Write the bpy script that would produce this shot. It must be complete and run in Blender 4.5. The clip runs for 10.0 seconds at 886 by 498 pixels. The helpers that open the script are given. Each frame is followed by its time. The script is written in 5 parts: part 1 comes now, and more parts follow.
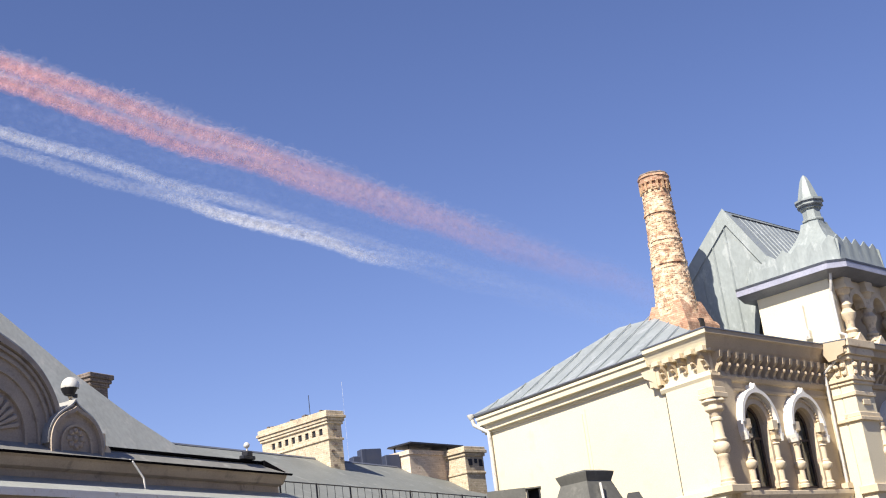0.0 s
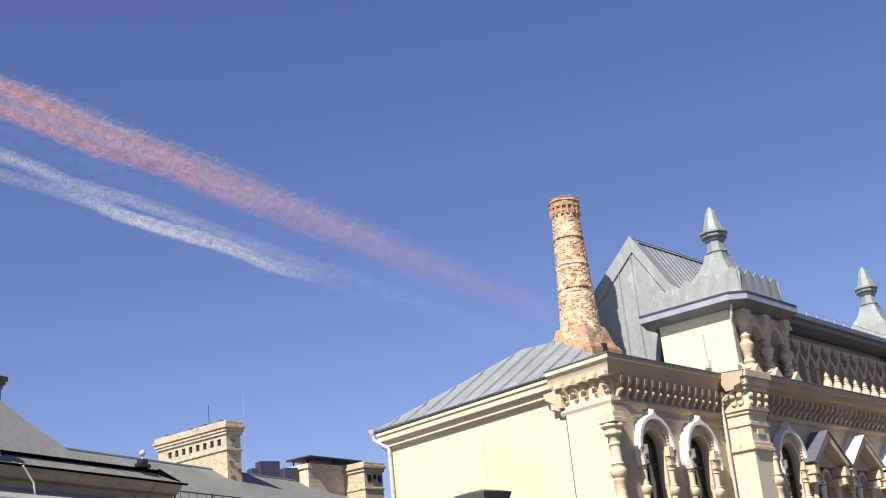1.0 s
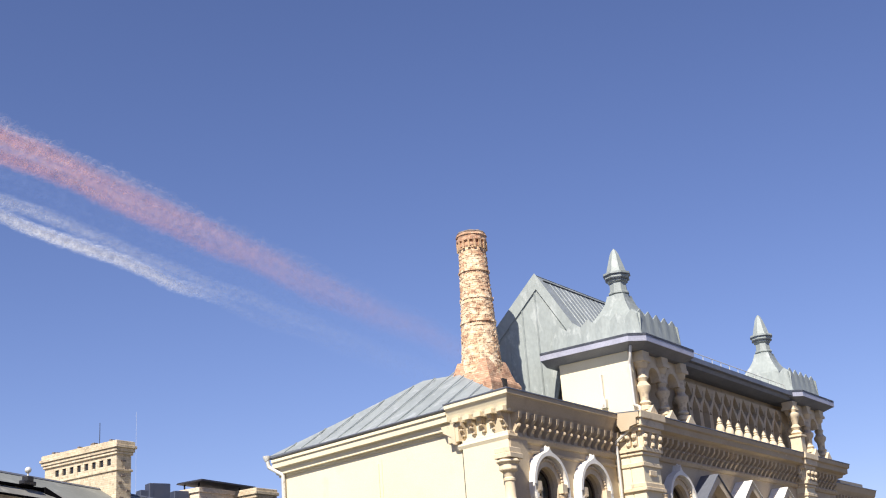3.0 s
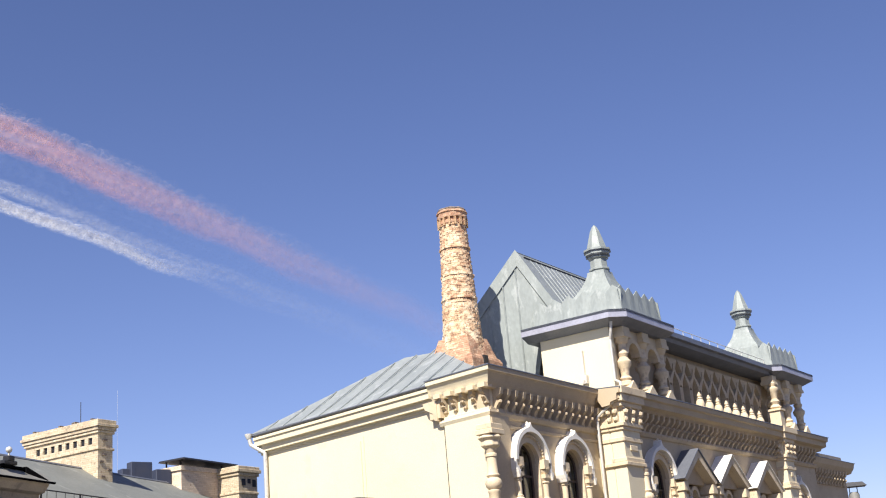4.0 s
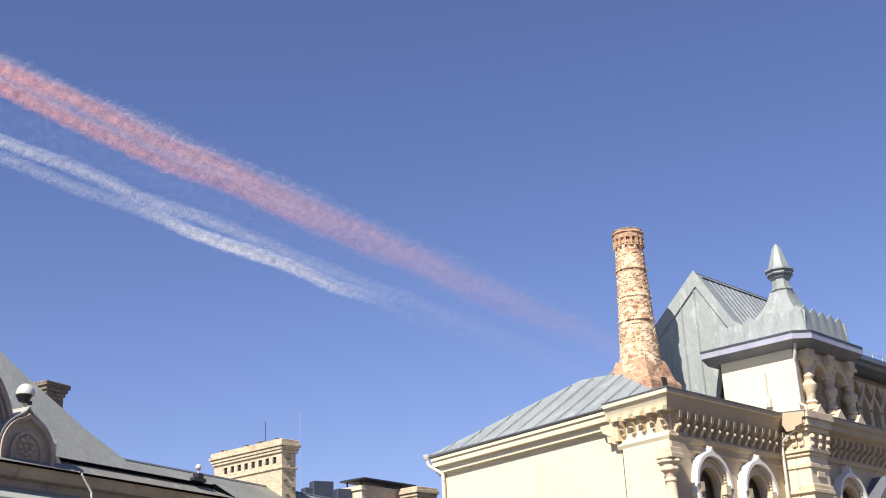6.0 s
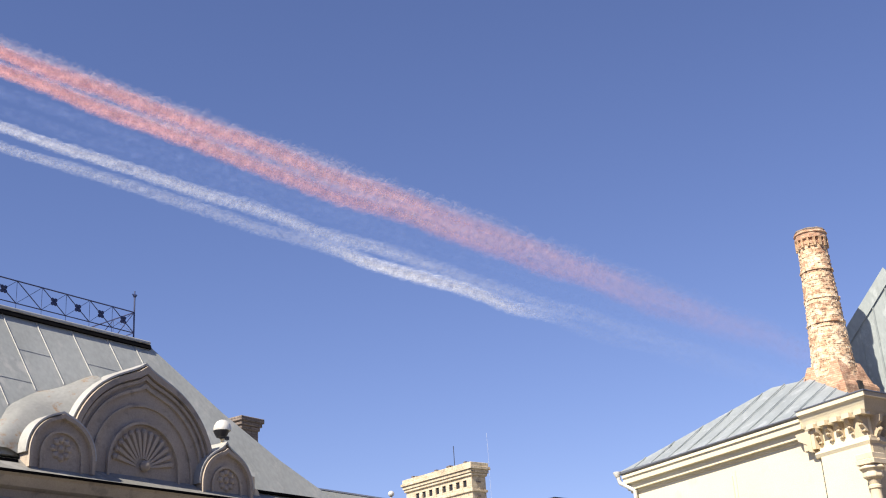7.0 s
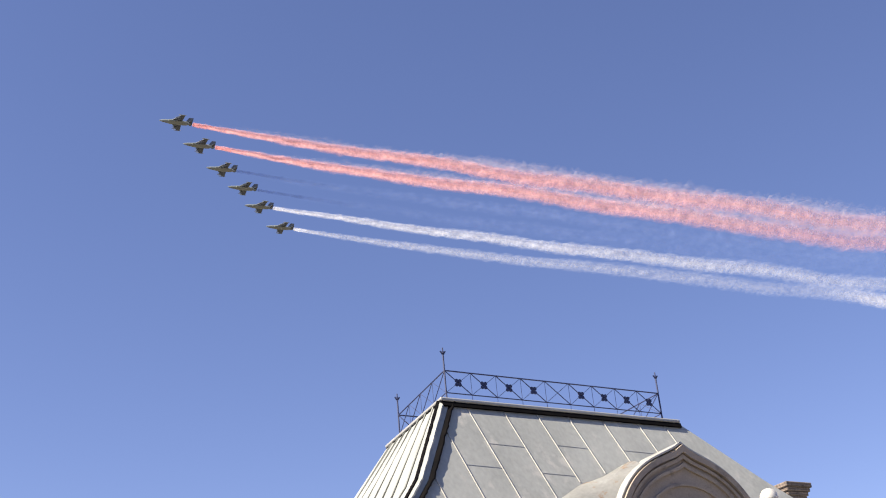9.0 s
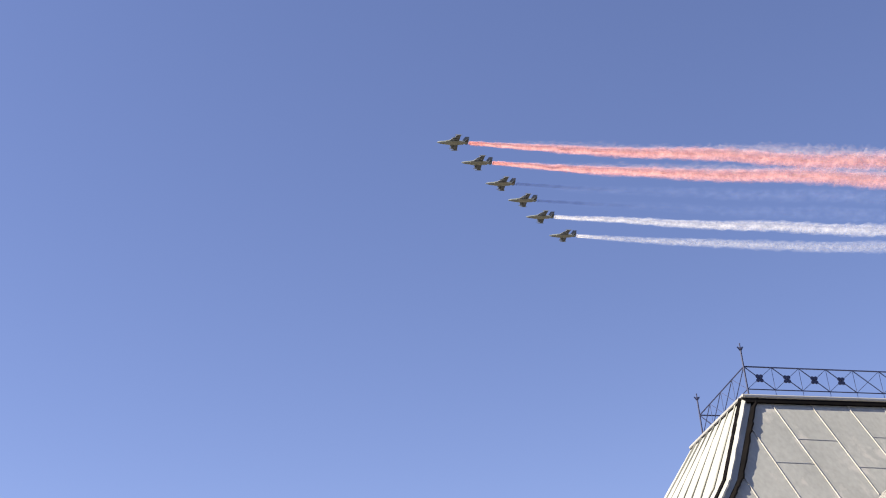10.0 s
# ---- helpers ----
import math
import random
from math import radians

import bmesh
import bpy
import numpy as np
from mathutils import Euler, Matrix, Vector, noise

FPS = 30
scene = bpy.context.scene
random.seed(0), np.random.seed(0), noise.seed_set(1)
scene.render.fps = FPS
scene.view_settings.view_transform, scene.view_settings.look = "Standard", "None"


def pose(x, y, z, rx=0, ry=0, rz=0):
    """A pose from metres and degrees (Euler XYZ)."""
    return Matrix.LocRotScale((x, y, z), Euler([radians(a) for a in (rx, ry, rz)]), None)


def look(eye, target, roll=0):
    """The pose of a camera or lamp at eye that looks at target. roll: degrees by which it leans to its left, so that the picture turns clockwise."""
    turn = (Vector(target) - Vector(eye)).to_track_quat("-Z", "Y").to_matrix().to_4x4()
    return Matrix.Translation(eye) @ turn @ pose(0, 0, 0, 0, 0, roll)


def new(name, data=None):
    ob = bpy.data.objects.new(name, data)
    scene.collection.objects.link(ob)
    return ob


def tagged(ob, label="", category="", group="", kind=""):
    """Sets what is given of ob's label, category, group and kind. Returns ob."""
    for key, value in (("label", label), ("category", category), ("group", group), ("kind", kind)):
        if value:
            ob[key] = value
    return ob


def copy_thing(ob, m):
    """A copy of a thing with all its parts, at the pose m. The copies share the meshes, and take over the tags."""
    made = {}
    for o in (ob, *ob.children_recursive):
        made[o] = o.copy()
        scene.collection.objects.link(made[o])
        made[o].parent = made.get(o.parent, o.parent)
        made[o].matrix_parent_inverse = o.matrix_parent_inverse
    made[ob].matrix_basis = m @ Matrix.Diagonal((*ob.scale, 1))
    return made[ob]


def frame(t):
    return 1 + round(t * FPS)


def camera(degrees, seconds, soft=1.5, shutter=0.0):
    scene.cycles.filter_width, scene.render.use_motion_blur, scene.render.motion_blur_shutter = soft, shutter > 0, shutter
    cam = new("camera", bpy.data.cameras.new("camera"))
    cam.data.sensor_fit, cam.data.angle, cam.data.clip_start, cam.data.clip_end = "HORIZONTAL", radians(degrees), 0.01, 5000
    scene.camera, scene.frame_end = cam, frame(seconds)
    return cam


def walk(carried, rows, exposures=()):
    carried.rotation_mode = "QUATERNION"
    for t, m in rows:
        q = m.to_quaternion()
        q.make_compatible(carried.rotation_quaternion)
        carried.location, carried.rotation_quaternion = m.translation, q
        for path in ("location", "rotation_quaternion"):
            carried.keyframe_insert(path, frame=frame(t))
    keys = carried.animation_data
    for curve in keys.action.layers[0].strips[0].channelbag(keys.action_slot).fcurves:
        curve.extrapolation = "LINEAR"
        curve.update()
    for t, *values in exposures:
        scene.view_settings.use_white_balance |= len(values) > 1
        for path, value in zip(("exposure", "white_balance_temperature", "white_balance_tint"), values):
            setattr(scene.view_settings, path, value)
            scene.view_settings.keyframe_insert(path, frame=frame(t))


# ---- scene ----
cam = camera(39.65, 10.0, soft=1.1)
walk(cam, [
    (0.0, pose(0, 0, 1.6, 107.69, 6.87, 2.18)),
    (0.5, pose(0, 0, 1.6, 106.00, 6.11, -0.50)),
    (1.0, pose(0, 0, 1.6, 107.91, 5.60, -2.69)),
    (1.5, pose(0, 0, 1.6, 107.97, 4.26, -5.33)),
    (2.0, pose(0, 0, 1.6, 108.04, 4.98, -7.41)),
    (2.5, pose(0, 0, 1.6, 108.59, 4.38, -6.71)),
    (2.7, pose(0, 0, 1.6, 108.98, 4.02, -7.40)),
    (4.0, pose(0, 0, 1.6, 107.75, 4.67, -8.56)),
    (4.5, pose(0, 0, 1.6, 107.30, 4.59, -8.37)),
    (5.0, pose(0, 0, 1.6, 107.41, 4.73, -8.02)),
    (5.5, pose(0, 0, 1.6, 108.80, 3.86, -7.52)),
    (6.0, pose(0, 0, 1.6, 109.27, 2.64, -0.63)),
    (6.2, pose(0, 0, 1.6, 109.27, 2.31, 1.82)),
    (7.3, pose(0, 0, 1.6, 111.54, 4.07, 11.51)),
    (7.5, pose(0, 0, 1.6, 112.09, 4.20, 14.15)),
    (8.0, pose(0, 0, 1.6, 113.03, 5.01, 19.65)),
    (8.5, pose(0, 0, 1.6, 114.62, 4.92, 25.88)),
    (9.0, pose(0, 0, 1.6, 115.97, 4.78, 34.03)),
    (9.5, pose(0, 0, 1.6, 116.90, 4.69, 40.67)),
    (10.0, pose(0, 0, 1.6, 117.27, 3.45, 48.15)),
], exposures=[(0.0, 0.83, 6350, 10), (0.5, 0.56, 6350, 10), (1.0, 0.59, 6350, 10), (2.0, 0.67, 6350, 10), (4.0, 0.74, 6350, 10), (6.2, 0.76, 6400, 10), (7.5, 1.0, 6600, 10), (9.0, 1.18, 6880, 10), (10.0, 1.28, 7150, 10)])
scene.cycles.transparent_max_bounces = 32

# ---- light: clear spring morning, sun behind the camera's left shoulder ----
SUN_AZ, SUN_EL = -149.0, 46.0  # azimuth clockwise from +y, elevation
world = bpy.data.worlds.new("sky")
scene.world = world
world.use_nodes = True
wn = world.node_tree.nodes
sky = wn.new("ShaderNodeTexSky")
sky.sky_type, sky.sun_disc = "NISHITA", False
sky.sun_elevation, sky.sun_rotation = radians(SUN_EL), radians(SUN_AZ)
sky.air_density, sky.dust_density, sky.ozone_density, sky.altitude = 1.0, 0.22, 1.6, 150
tint = wn.new("ShaderNodeMix")
tint.data_type, tint.blend_type = "RGBA", "MULTIPLY"
tint.inputs["Factor"].default_value = 1.0
tint.inputs["B"].default_value = (1.0, 0.95, 1.26, 1)
world.node_tree.links.new(sky.outputs[0], tint.inputs["A"])
world.node_tree.links.new(tint.outputs["Result"], wn["Background"].inputs["Color"])
wn["Background"].inputs["Strength"].default_value = 0.06
sun = new("sun", bpy.data.lights.new("sun", "SUN"))
sun.data.energy, sun.data.angle, sun.data.color = 5.0, radians(0.53), (1.0, 0.93, 0.82)
_a, _e = radians(SUN_AZ), radians(SUN_EL)
sun.matrix_world = look((0, 0, 60), Vector((0, 0, 60)) - Vector((math.sin(_a) * math.cos(_e), math.cos(_a) * math.cos(_e), math.sin(_e))))


# ---- materials ----
def material(name, base, second=None, rough=0.7, metal=0.0, scale=1.2, fine=25.0, bump=0.25, stain=0.0, stain_colour=(0.2, 0.15, 0.1), per_piece=0.0, stretch=(1, 1, 1)):
    """Two scales of noise between two tones, an optional ragged stain layer, and a fine bump; Object coordinates, so the size is real."""
    m = bpy.data.materials.new(name)
    m.use_nodes = True
    n, l = m.node_tree.nodes, m.node_tree.links
    b = n["Principled BSDF"]
    b.inputs["Roughness"].default_value, b.inputs["Metallic"].default_value = rough, metal
    second = second or tuple(c * 0.8 for c in base)
    co = n.new("ShaderNodeTexCoord")
    mp = n.new("ShaderNodeMapping")
    mp.inputs["Scale"].default_value = stretch
    l.new(co.outputs["Object"], mp.inputs[0])
    big, small = n.new("ShaderNodeTexNoise"), n.new("ShaderNodeTexNoise")
    big.inputs["Scale"].default_value, big.inputs["Detail"].default_value = scale, 6
    small.inputs["Scale"].default_value, small.inputs["Detail"].default_value = fine, 4
    l.new(mp.outputs[0], big.inputs["Vector"])
    l.new(mp.outputs[0], small.inputs["Vector"])
    ramp = n.new("ShaderNodeMapRange")
    ramp.inputs["From Min"].default_value, ramp.inputs["From Max"].default_value = 0.32, 0.68
    l.new(big.outputs[0], ramp.inputs["Value"])
    mix = n.new("ShaderNodeMix")
    mix.data_type = "RGBA"
    mix.inputs["A"].default_value, mix.inputs["B"].default_value = (*base, 1), (*second, 1)
    l.new(ramp.outputs[0], mix.inputs["Factor"])
    out = mix.outputs["Result"]
    grain = n.new("ShaderNodeMix")
    grain.data_type, grain.blend_type = "RGBA", "OVERLAY"
    grain.inputs["Factor"].default_value = 0.22
    l.new(out, grain.inputs["A"])
    l.new(small.outputs[0], grain.inputs["B"])
    out = grain.outputs["Result"]
    if stain:
        patch = n.new("ShaderNodeTexNoise")
        patch.inputs["Scale"].default_value, patch.inputs["Detail"].default_value, patch.inputs["Roughness"].default_value = scale * 2.3, 9, 0.65
        l.new(mp.outputs[0], patch.inputs["Vector"])
        cut = n.new("ShaderNodeMapRange")
        cut.inputs["From Min"].default_value, cut.inputs["From Max"].default_value = 0.62 - 0.2 * stain, 0.70 - 0.15 * stain
        l.new(patch.outputs[0], cut.inputs["Value"])
        st = n.new("ShaderNodeMix")
        st.data_type = "RGBA"
        st.inputs["B"].default_value = (*stain_colour, 1)
        l.new(cut.outputs[0], st.inputs["Factor"])
        l.new(out, st.inputs["A"])
        out = st.outputs["Result"]
    if per_piece:
        info = n.new("ShaderNodeObjectInfo")
        mr = n.new("ShaderNodeMapRange")
        mr.inputs["To Min"].default_value, mr.inputs["To Max"].default_value = 1 - per_piece, 1 + per_piece
        l.new(info.outputs["Random"], mr.inputs["Value"])
        hs = n.new("ShaderNodeHueSaturation")
        l.new(mr.outputs[0], hs.inputs["Value"])
        l.new(out, hs.inputs["Color"])
        out = hs.outputs["Color"]
    l.new(out, b.inputs["Base Color"])
    bp = n.new("ShaderNodeBump")
    bp.inputs["Strength"].default_value, bp.inputs["Distance"].default_value = bump, 0.02
    l.new(small.outputs[0], bp.inputs["Height"])
    l.new(bp.outputs[0], b.inputs["Normal"])
    return m


def brick_material(name, base, second, mortar, worn, worn_amount, size=0.26, pits=0.54):
    """Brickwork with patches where limewash or bare brick shows."""
    m = material(name, base, second, rough=0.9, scale=3.2, fine=18, bump=0.5, stain=worn_amount, stain_colour=worn)
    n, l = m.node_tree.nodes, m.node_tree.links
    b = n["Principled BSDF"]
    src = b.inputs["Base Color"].links[0].from_socket
    br = n.new("ShaderNodeTexBrick")
    br.inputs["Scale"].default_value = 1.0
    br.inputs["Brick Width"].default_value, br.inputs["Row Height"].default_value, br.inputs["Mortar Size"].default_value = size, 0.085, 0.009
    br.inputs["Mortar"].default_value = (*mortar, 1)
    br.inputs["Color1"].default_value, br.inputs["Color2"].default_value = (1, 1, 1, 1), (0.72, 0.7, 0.68, 1)
    co = n.new("ShaderNodeTexCoord")
    sep, com, add = n.new("ShaderNodeSeparateXYZ"), n.new("ShaderNodeCombineXYZ"), n.new("ShaderNodeMath")
    l.new(co.outputs["Object"], sep.inputs[0])
    l.new(sep.outputs[0], add.inputs[0])
    l.new(sep.outputs[1], add.inputs[1])
    l.new(add.outputs[0], com.inputs[0])
    l.new(sep.outputs[2], com.inputs[1])
    l.new(com.outputs[0], br.inputs["Vector"])
    mul = n.new("ShaderNodeMix")
    mul.data_type, mul.blend_type = "RGBA", "MULTIPLY"
    mul.inputs["Factor"].default_value = 0.8
    soot = n.new("ShaderNodeTexNoise")
    soot.inputs["Scale"].default_value, soot.inputs["Detail"].default_value, soot.inputs["Roughness"].default_value = 4.5, 10, 0.72
    l.new(co.outputs["Object"], soot.inputs["Vector"])
    edge = n.new("ShaderNodeMapRange")
    edge.inputs["From Min"].default_value, edge.inputs["From Max"].default_value = pits, pits + 0.12
    edge.inputs["To Max"].default_value = 0.85
    l.new(soot.outputs[0], edge.inputs["Value"])
    dark = n.new("ShaderNodeMix")
    dark.data_type = "RGBA"
    dark.inputs["B"].default_value = tuple(c * 0.38 for c in base) + (1,)
    l.new(edge.outputs[0], dark.inputs["Factor"])
    l.new(src, dark.inputs["A"])
    src = dark.outputs["Result"]
    l.new(src, mul.inputs["A"])
    l.new(br.outputs["Color"], mul.inputs["B"])
    l.new(mul.outputs["Result"], b.inputs["Base Color"])
    return m


STUCCO = material("yellow stucco", (0.53, 0.425, 0.285), (0.45, 0.355, 0.235), rough=0.85, scale=0.5, fine=30, stain=0.3, stain_colour=(0.44, 0.34, 0.23))
# pale blind wall; also the lit copy of the stucco on pier and return
SIDE = material("pale limewashed wall", (0.74, 0.655, 0.465), (0.70, 0.61, 0.425), rough=0.9, scale=0.35, fine=22, stain=0.2, stain_colour=(0.66, 0.575, 0.40))
TRIM = material("cream stone trim", (0.70, 0.58, 0.40), (0.60, 0.485, 0.325), rough=0.8, scale=1.5, fine=30, stain=0.3, stain_colour=(0.48, 0.38, 0.27))
WHITE = material("white painted moulding", (0.86, 0.82, 0.74), (0.80, 0.75, 0.66), rough=0.7, scale=2.0, fine=35, stain=0.2, stain_colour=(0.62, 0.55, 0.45))
GREYSTUCCO = material("weathered brown-grey stucco", (0.42, 0.345, 0.265), (0.34, 0.28, 0.22), rough=0.9, scale=0.9, fine=26, stain=0.35, stain_colour=(0.26, 0.22, 0.18))
ZINC = material("dull grey sheet roof", (0.36, 0.367, 0.34), (0.305, 0.312, 0.288), rough=0.58, metal=0.08, scale=0.8, fine=9, bump=0.12, stain=0.3, stain_colour=(0.42, 0.41, 0.375), stretch=(1, 1, 0.5))
WINGZINC = material("dark grey painted sheet roof", (0.20, 0.207, 0.188), (0.165, 0.17, 0.155), rough=0.66, metal=0.0, scale=0.6, fine=9, bump=0.12, stain=0.3, stain_colour=(0.24, 0.245, 0.225))
ANNEXZINC = material("dark olive-grey sheet", (0.125, 0.122, 0.105), (0.095, 0.093, 0.082), rough=0.75, scale=0.9, fine=9, bump=0.15, stain=0.3, stain_colour=(0.16, 0.155, 0.135))
STRIPZINC = material("weathered grey eave sheet", (0.25, 0.24, 0.215), (0.19, 0.185, 0.165), rough=0.65, metal=0.1, scale=0.9, fine=10, bump=0.15, stain=0.3, stain_colour=(0.31, 0.30, 0.27))
ZINCRIB = material("sheet roof seam", (0.42, 0.41, 0.38), (0.36, 0.35, 0.32), rough=0.5, metal=0.25, scale=1.5, fine=12, bump=0.1)
RUSTZINC = material("rust-streaked sheet roof", (0.50, 0.50, 0.475), (0.43, 0.425, 0.40), rough=0.6, metal=0.2, scale=0.9, fine=10, bump=0.12, stain=0.3, stain_colour=(0.42, 0.27, 0.15))
GREEN = material("grey-green sheet roof", (0.285, 0.312, 0.297), (0.245, 0.27, 0.26), rough=0.62, metal=0.1, scale=0.9, fine=8, bump=0.12, stain=0.35, stain_colour=(0.37, 0.395, 0.38), stretch=(1, 1, 0.5))
SILVER = material("pale galvanised roof", (0.36, 0.385, 0.375), (0.30, 0.325, 0.32), rough=0.5, metal=0.3, scale=0.7, fine=8, bump=0.12, stain=0.35, stain_colour=(0.44, 0.46, 0.455))
EAVE = material("lavender-grey eave sheet", (0.42, 0.42, 0.49), (0.35, 0.35, 0.42), rough=0.5, metal=0.2, scale=1.5, fine=14, bump=0.1)
FASCIA = material("slate-blue eave metal", (0.17, 0.18, 0.21), (0.13, 0.14, 0.17), rough=0.5, metal=0.3, scale=1.5, fine=14, bump=0.1)
DARK = material("black painted iron", (0.018, 0.020, 0.028), (0.03, 0.028, 0.03), rough=0.5, metal=0.3, scale=3, fine=40, bump=0.1)
# sheenless black: shade painted into gaps and under the deck, and the black gutters
GAP = material("sooty open joint", (0.006, 0.006, 0.007), (0.010, 0.009, 0.009), rough=0.95, scale=3, fine=20, bump=0.1)
GAP.node_tree.nodes["Principled BSDF"].inputs["Specular IOR Level"].default_value = 0.0
TAR = material("dark bitumen strip", (0.03, 0.03, 0.032), (0.05, 0.048, 0.045), rough=0.8, scale=3, fine=20)
NAVY = material("dark navy casing", (0.035, 0.045, 0.08), (0.05, 0.055, 0.08), rough=0.5, scale=2, fine=20, bump=0.1)
IRON = material("blue-black railing iron", (0.016, 0.026, 0.085), (0.025, 0.035, 0.10), rough=0.6, metal=0.0, scale=4, fine=40, bump=0.1)
PIPE = material("pale drainpipe", (0.66, 0.64, 0.58), (0.55, 0.52, 0.47), rough=0.5, metal=0.2, scale=2, fine=20, stain=0.2, stain_colour=(0.4, 0.34, 0.28))
CHIMNEY = brick_material("old orange chimney brick", (0.40, 0.20, 0.11), (0.66, 0.47, 0.28), (0.62, 0.52, 0.37), (0.72, 0.56, 0.37), 0.7, pits=0.515)
REDBRICK = brick_material("reddish worn brick", (0.46, 0.25, 0.16), (0.58, 0.38, 0.25), (0.6, 0.48, 0.35), (0.70, 0.50, 0.34), 0.5, pits=0.56)
LIME = material("crumbling lime mortar", (0.60, 0.47, 0.31), (0.46, 0.34, 0.22), rough=0.95, scale=2.5, fine=20, bump=0.5)


def loose_brick_material():
    """Single bricks of one mesh, each with its own tone, under ragged remains of limewash."""
    m = material("hand-made orange bricks", (0.60, 0.36, 0.20), (0.50, 0.28, 0.16), rough=0.92, scale=2.2, fine=26, bump=0.6)
    n, l = m.node_tree.nodes, m.node_tree.links
    b = n["Principled BSDF"]
    geo = n.new("ShaderNodeNewGeometry")
    tone = n.new("ShaderNodeValToRGB")
    tone.color_ramp.elements[0].color, tone.color_ramp.elements[1].color = (0.24, 0.11, 0.065, 1), (0.84, 0.69, 0.49, 1)
    for at, colour in ((0.18, (0.42, 0.22, 0.13, 1)), (0.45, (0.64, 0.43, 0.26, 1)), (0.72, (0.77, 0.58, 0.38, 1))):
        tone.color_ramp.elements.new(at).color = colour
    wash = n.new("ShaderNodeTexNoise")
    wash.inputs["Scale"].default_value, wash.inputs["Detail"].default_value, wash.inputs["Roughness"].default_value = 1.7, 8, 0.6
    co = n.new("ShaderNodeTexCoord")
    l.new(co.outputs["Object"], wash.inputs["Vector"])
    mix = n.new("ShaderNodeMath")
    mix.operation = "MULTIPLY_ADD"
    mix.inputs[1].default_value = 0.40
    shift = n.new("ShaderNodeMath")
    shift.operation = "MULTIPLY_ADD"
    shift.inputs[1].default_value, shift.inputs[2].default_value = 2.3, -0.72
    l.new(wash.outputs[0], shift.inputs[0])
    l.new(geo.outputs["Random Per Island"], mix.inputs[0])
    l.new(shift.outputs[0], mix.inputs[2])
    l.new(mix.outputs[0], tone.inputs[0])
    soot = n.new("ShaderNodeTexNoise")
    soot.inputs["Scale"].default_value, soot.inputs["Detail"].default_value, soot.inputs["Roughness"].default_value = 5.5, 9, 0.7
    l.new(co.outputs["Object"], soot.inputs["Vector"])
    edge = n.new("ShaderNodeMapRange")
    edge.inputs["From Min"].default_value, edge.inputs["From Max"].default_value, edge.inputs["To Max"].default_value = 0.49, 0.62, 0.85
    l.new(soot.outputs[0], edge.inputs["Value"])
    pit = n.new("ShaderNodeMix")
    pit.data_type = "RGBA"
    pit.inputs["B"].default_value = (0.19, 0.09, 0.055, 1)
    l.new(edge.outputs[0], pit.inputs["Factor"])
    l.new(tone.outputs[0], pit.inputs["A"])
    l.new(pit.outputs["Result"], b.inputs["Base Color"])
    return m


BRICKS = loose_brick_material()
PALEBRICK = brick_material("limewashed cream brick", (0.66, 0.57, 0.42), (0.58, 0.48, 0.34), (0.70, 0.63, 0.5), (0.40, 0.29, 0.2), 0.3)
PINKBRICK = brick_material("pinkish worn brick", (0.74, 0.60, 0.47), (0.78, 0.66, 0.52), (0.76, 0.69, 0.57), (0.48, 0.34, 0.25), 0.25, pits=0.6)
# dark brick: soot on the cap rim, painted shade on the small chimney
DARKBRICK = brick_material("sooty brown brick", (0.20, 0.16, 0.13), (0.28, 0.22, 0.18), (0.34, 0.3, 0.26), (0.12, 0.10, 0.09), 0.3)
WOOD = material("dark window wood", (0.07, 0.05, 0.04), (0.10, 0.07, 0.05), rough=0.6, scale=4, fine=40)
CLOTH = material("pale curtain cloth", (0.62, 0.60, 0.57), (0.52, 0.50, 0.47), rough=0.9, scale=3, fine=40)
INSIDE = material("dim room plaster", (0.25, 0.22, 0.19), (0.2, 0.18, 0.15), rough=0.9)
GROUND = material("worn stone paving", (0.13, 0.115, 0.095), (0.10, 0.09, 0.075), rough=0.9, scale=0.6, fine=30)
PAINT = material("grey-olive aircraft paint", (0.20, 0.22, 0.18), (0.28, 0.30, 0.27), rough=0.5, scale=0.35, fine=4, bump=0.0, stain=0.4, stain_colour=(0.07, 0.085, 0.09))
WINGPAINT = material("dark navy camouflage paint", (0.045, 0.055, 0.08), (0.10, 0.115, 0.12), rough=0.5, scale=0.5, fine=4, bump=0.0)
BELLY = material("pale blue aircraft paint", (0.20, 0.23, 0.25), (0.16, 0.18, 0.2), rough=0.5, scale=0.4, fine=4, bump=0.0)

GLASS = bpy.data.materials.new("window glass")
GLASS.use_nodes = True
_b = GLASS.node_tree.nodes["Principled BSDF"]
_b.inputs["Base Color"].default_value, _b.inputs["Roughness"].default_value = (0.75, 0.8, 0.8, 1), 0.03
_b.inputs["Transmission Weight"].default_value, _b.inputs["IOR"].default_value = 1.0, 1.45


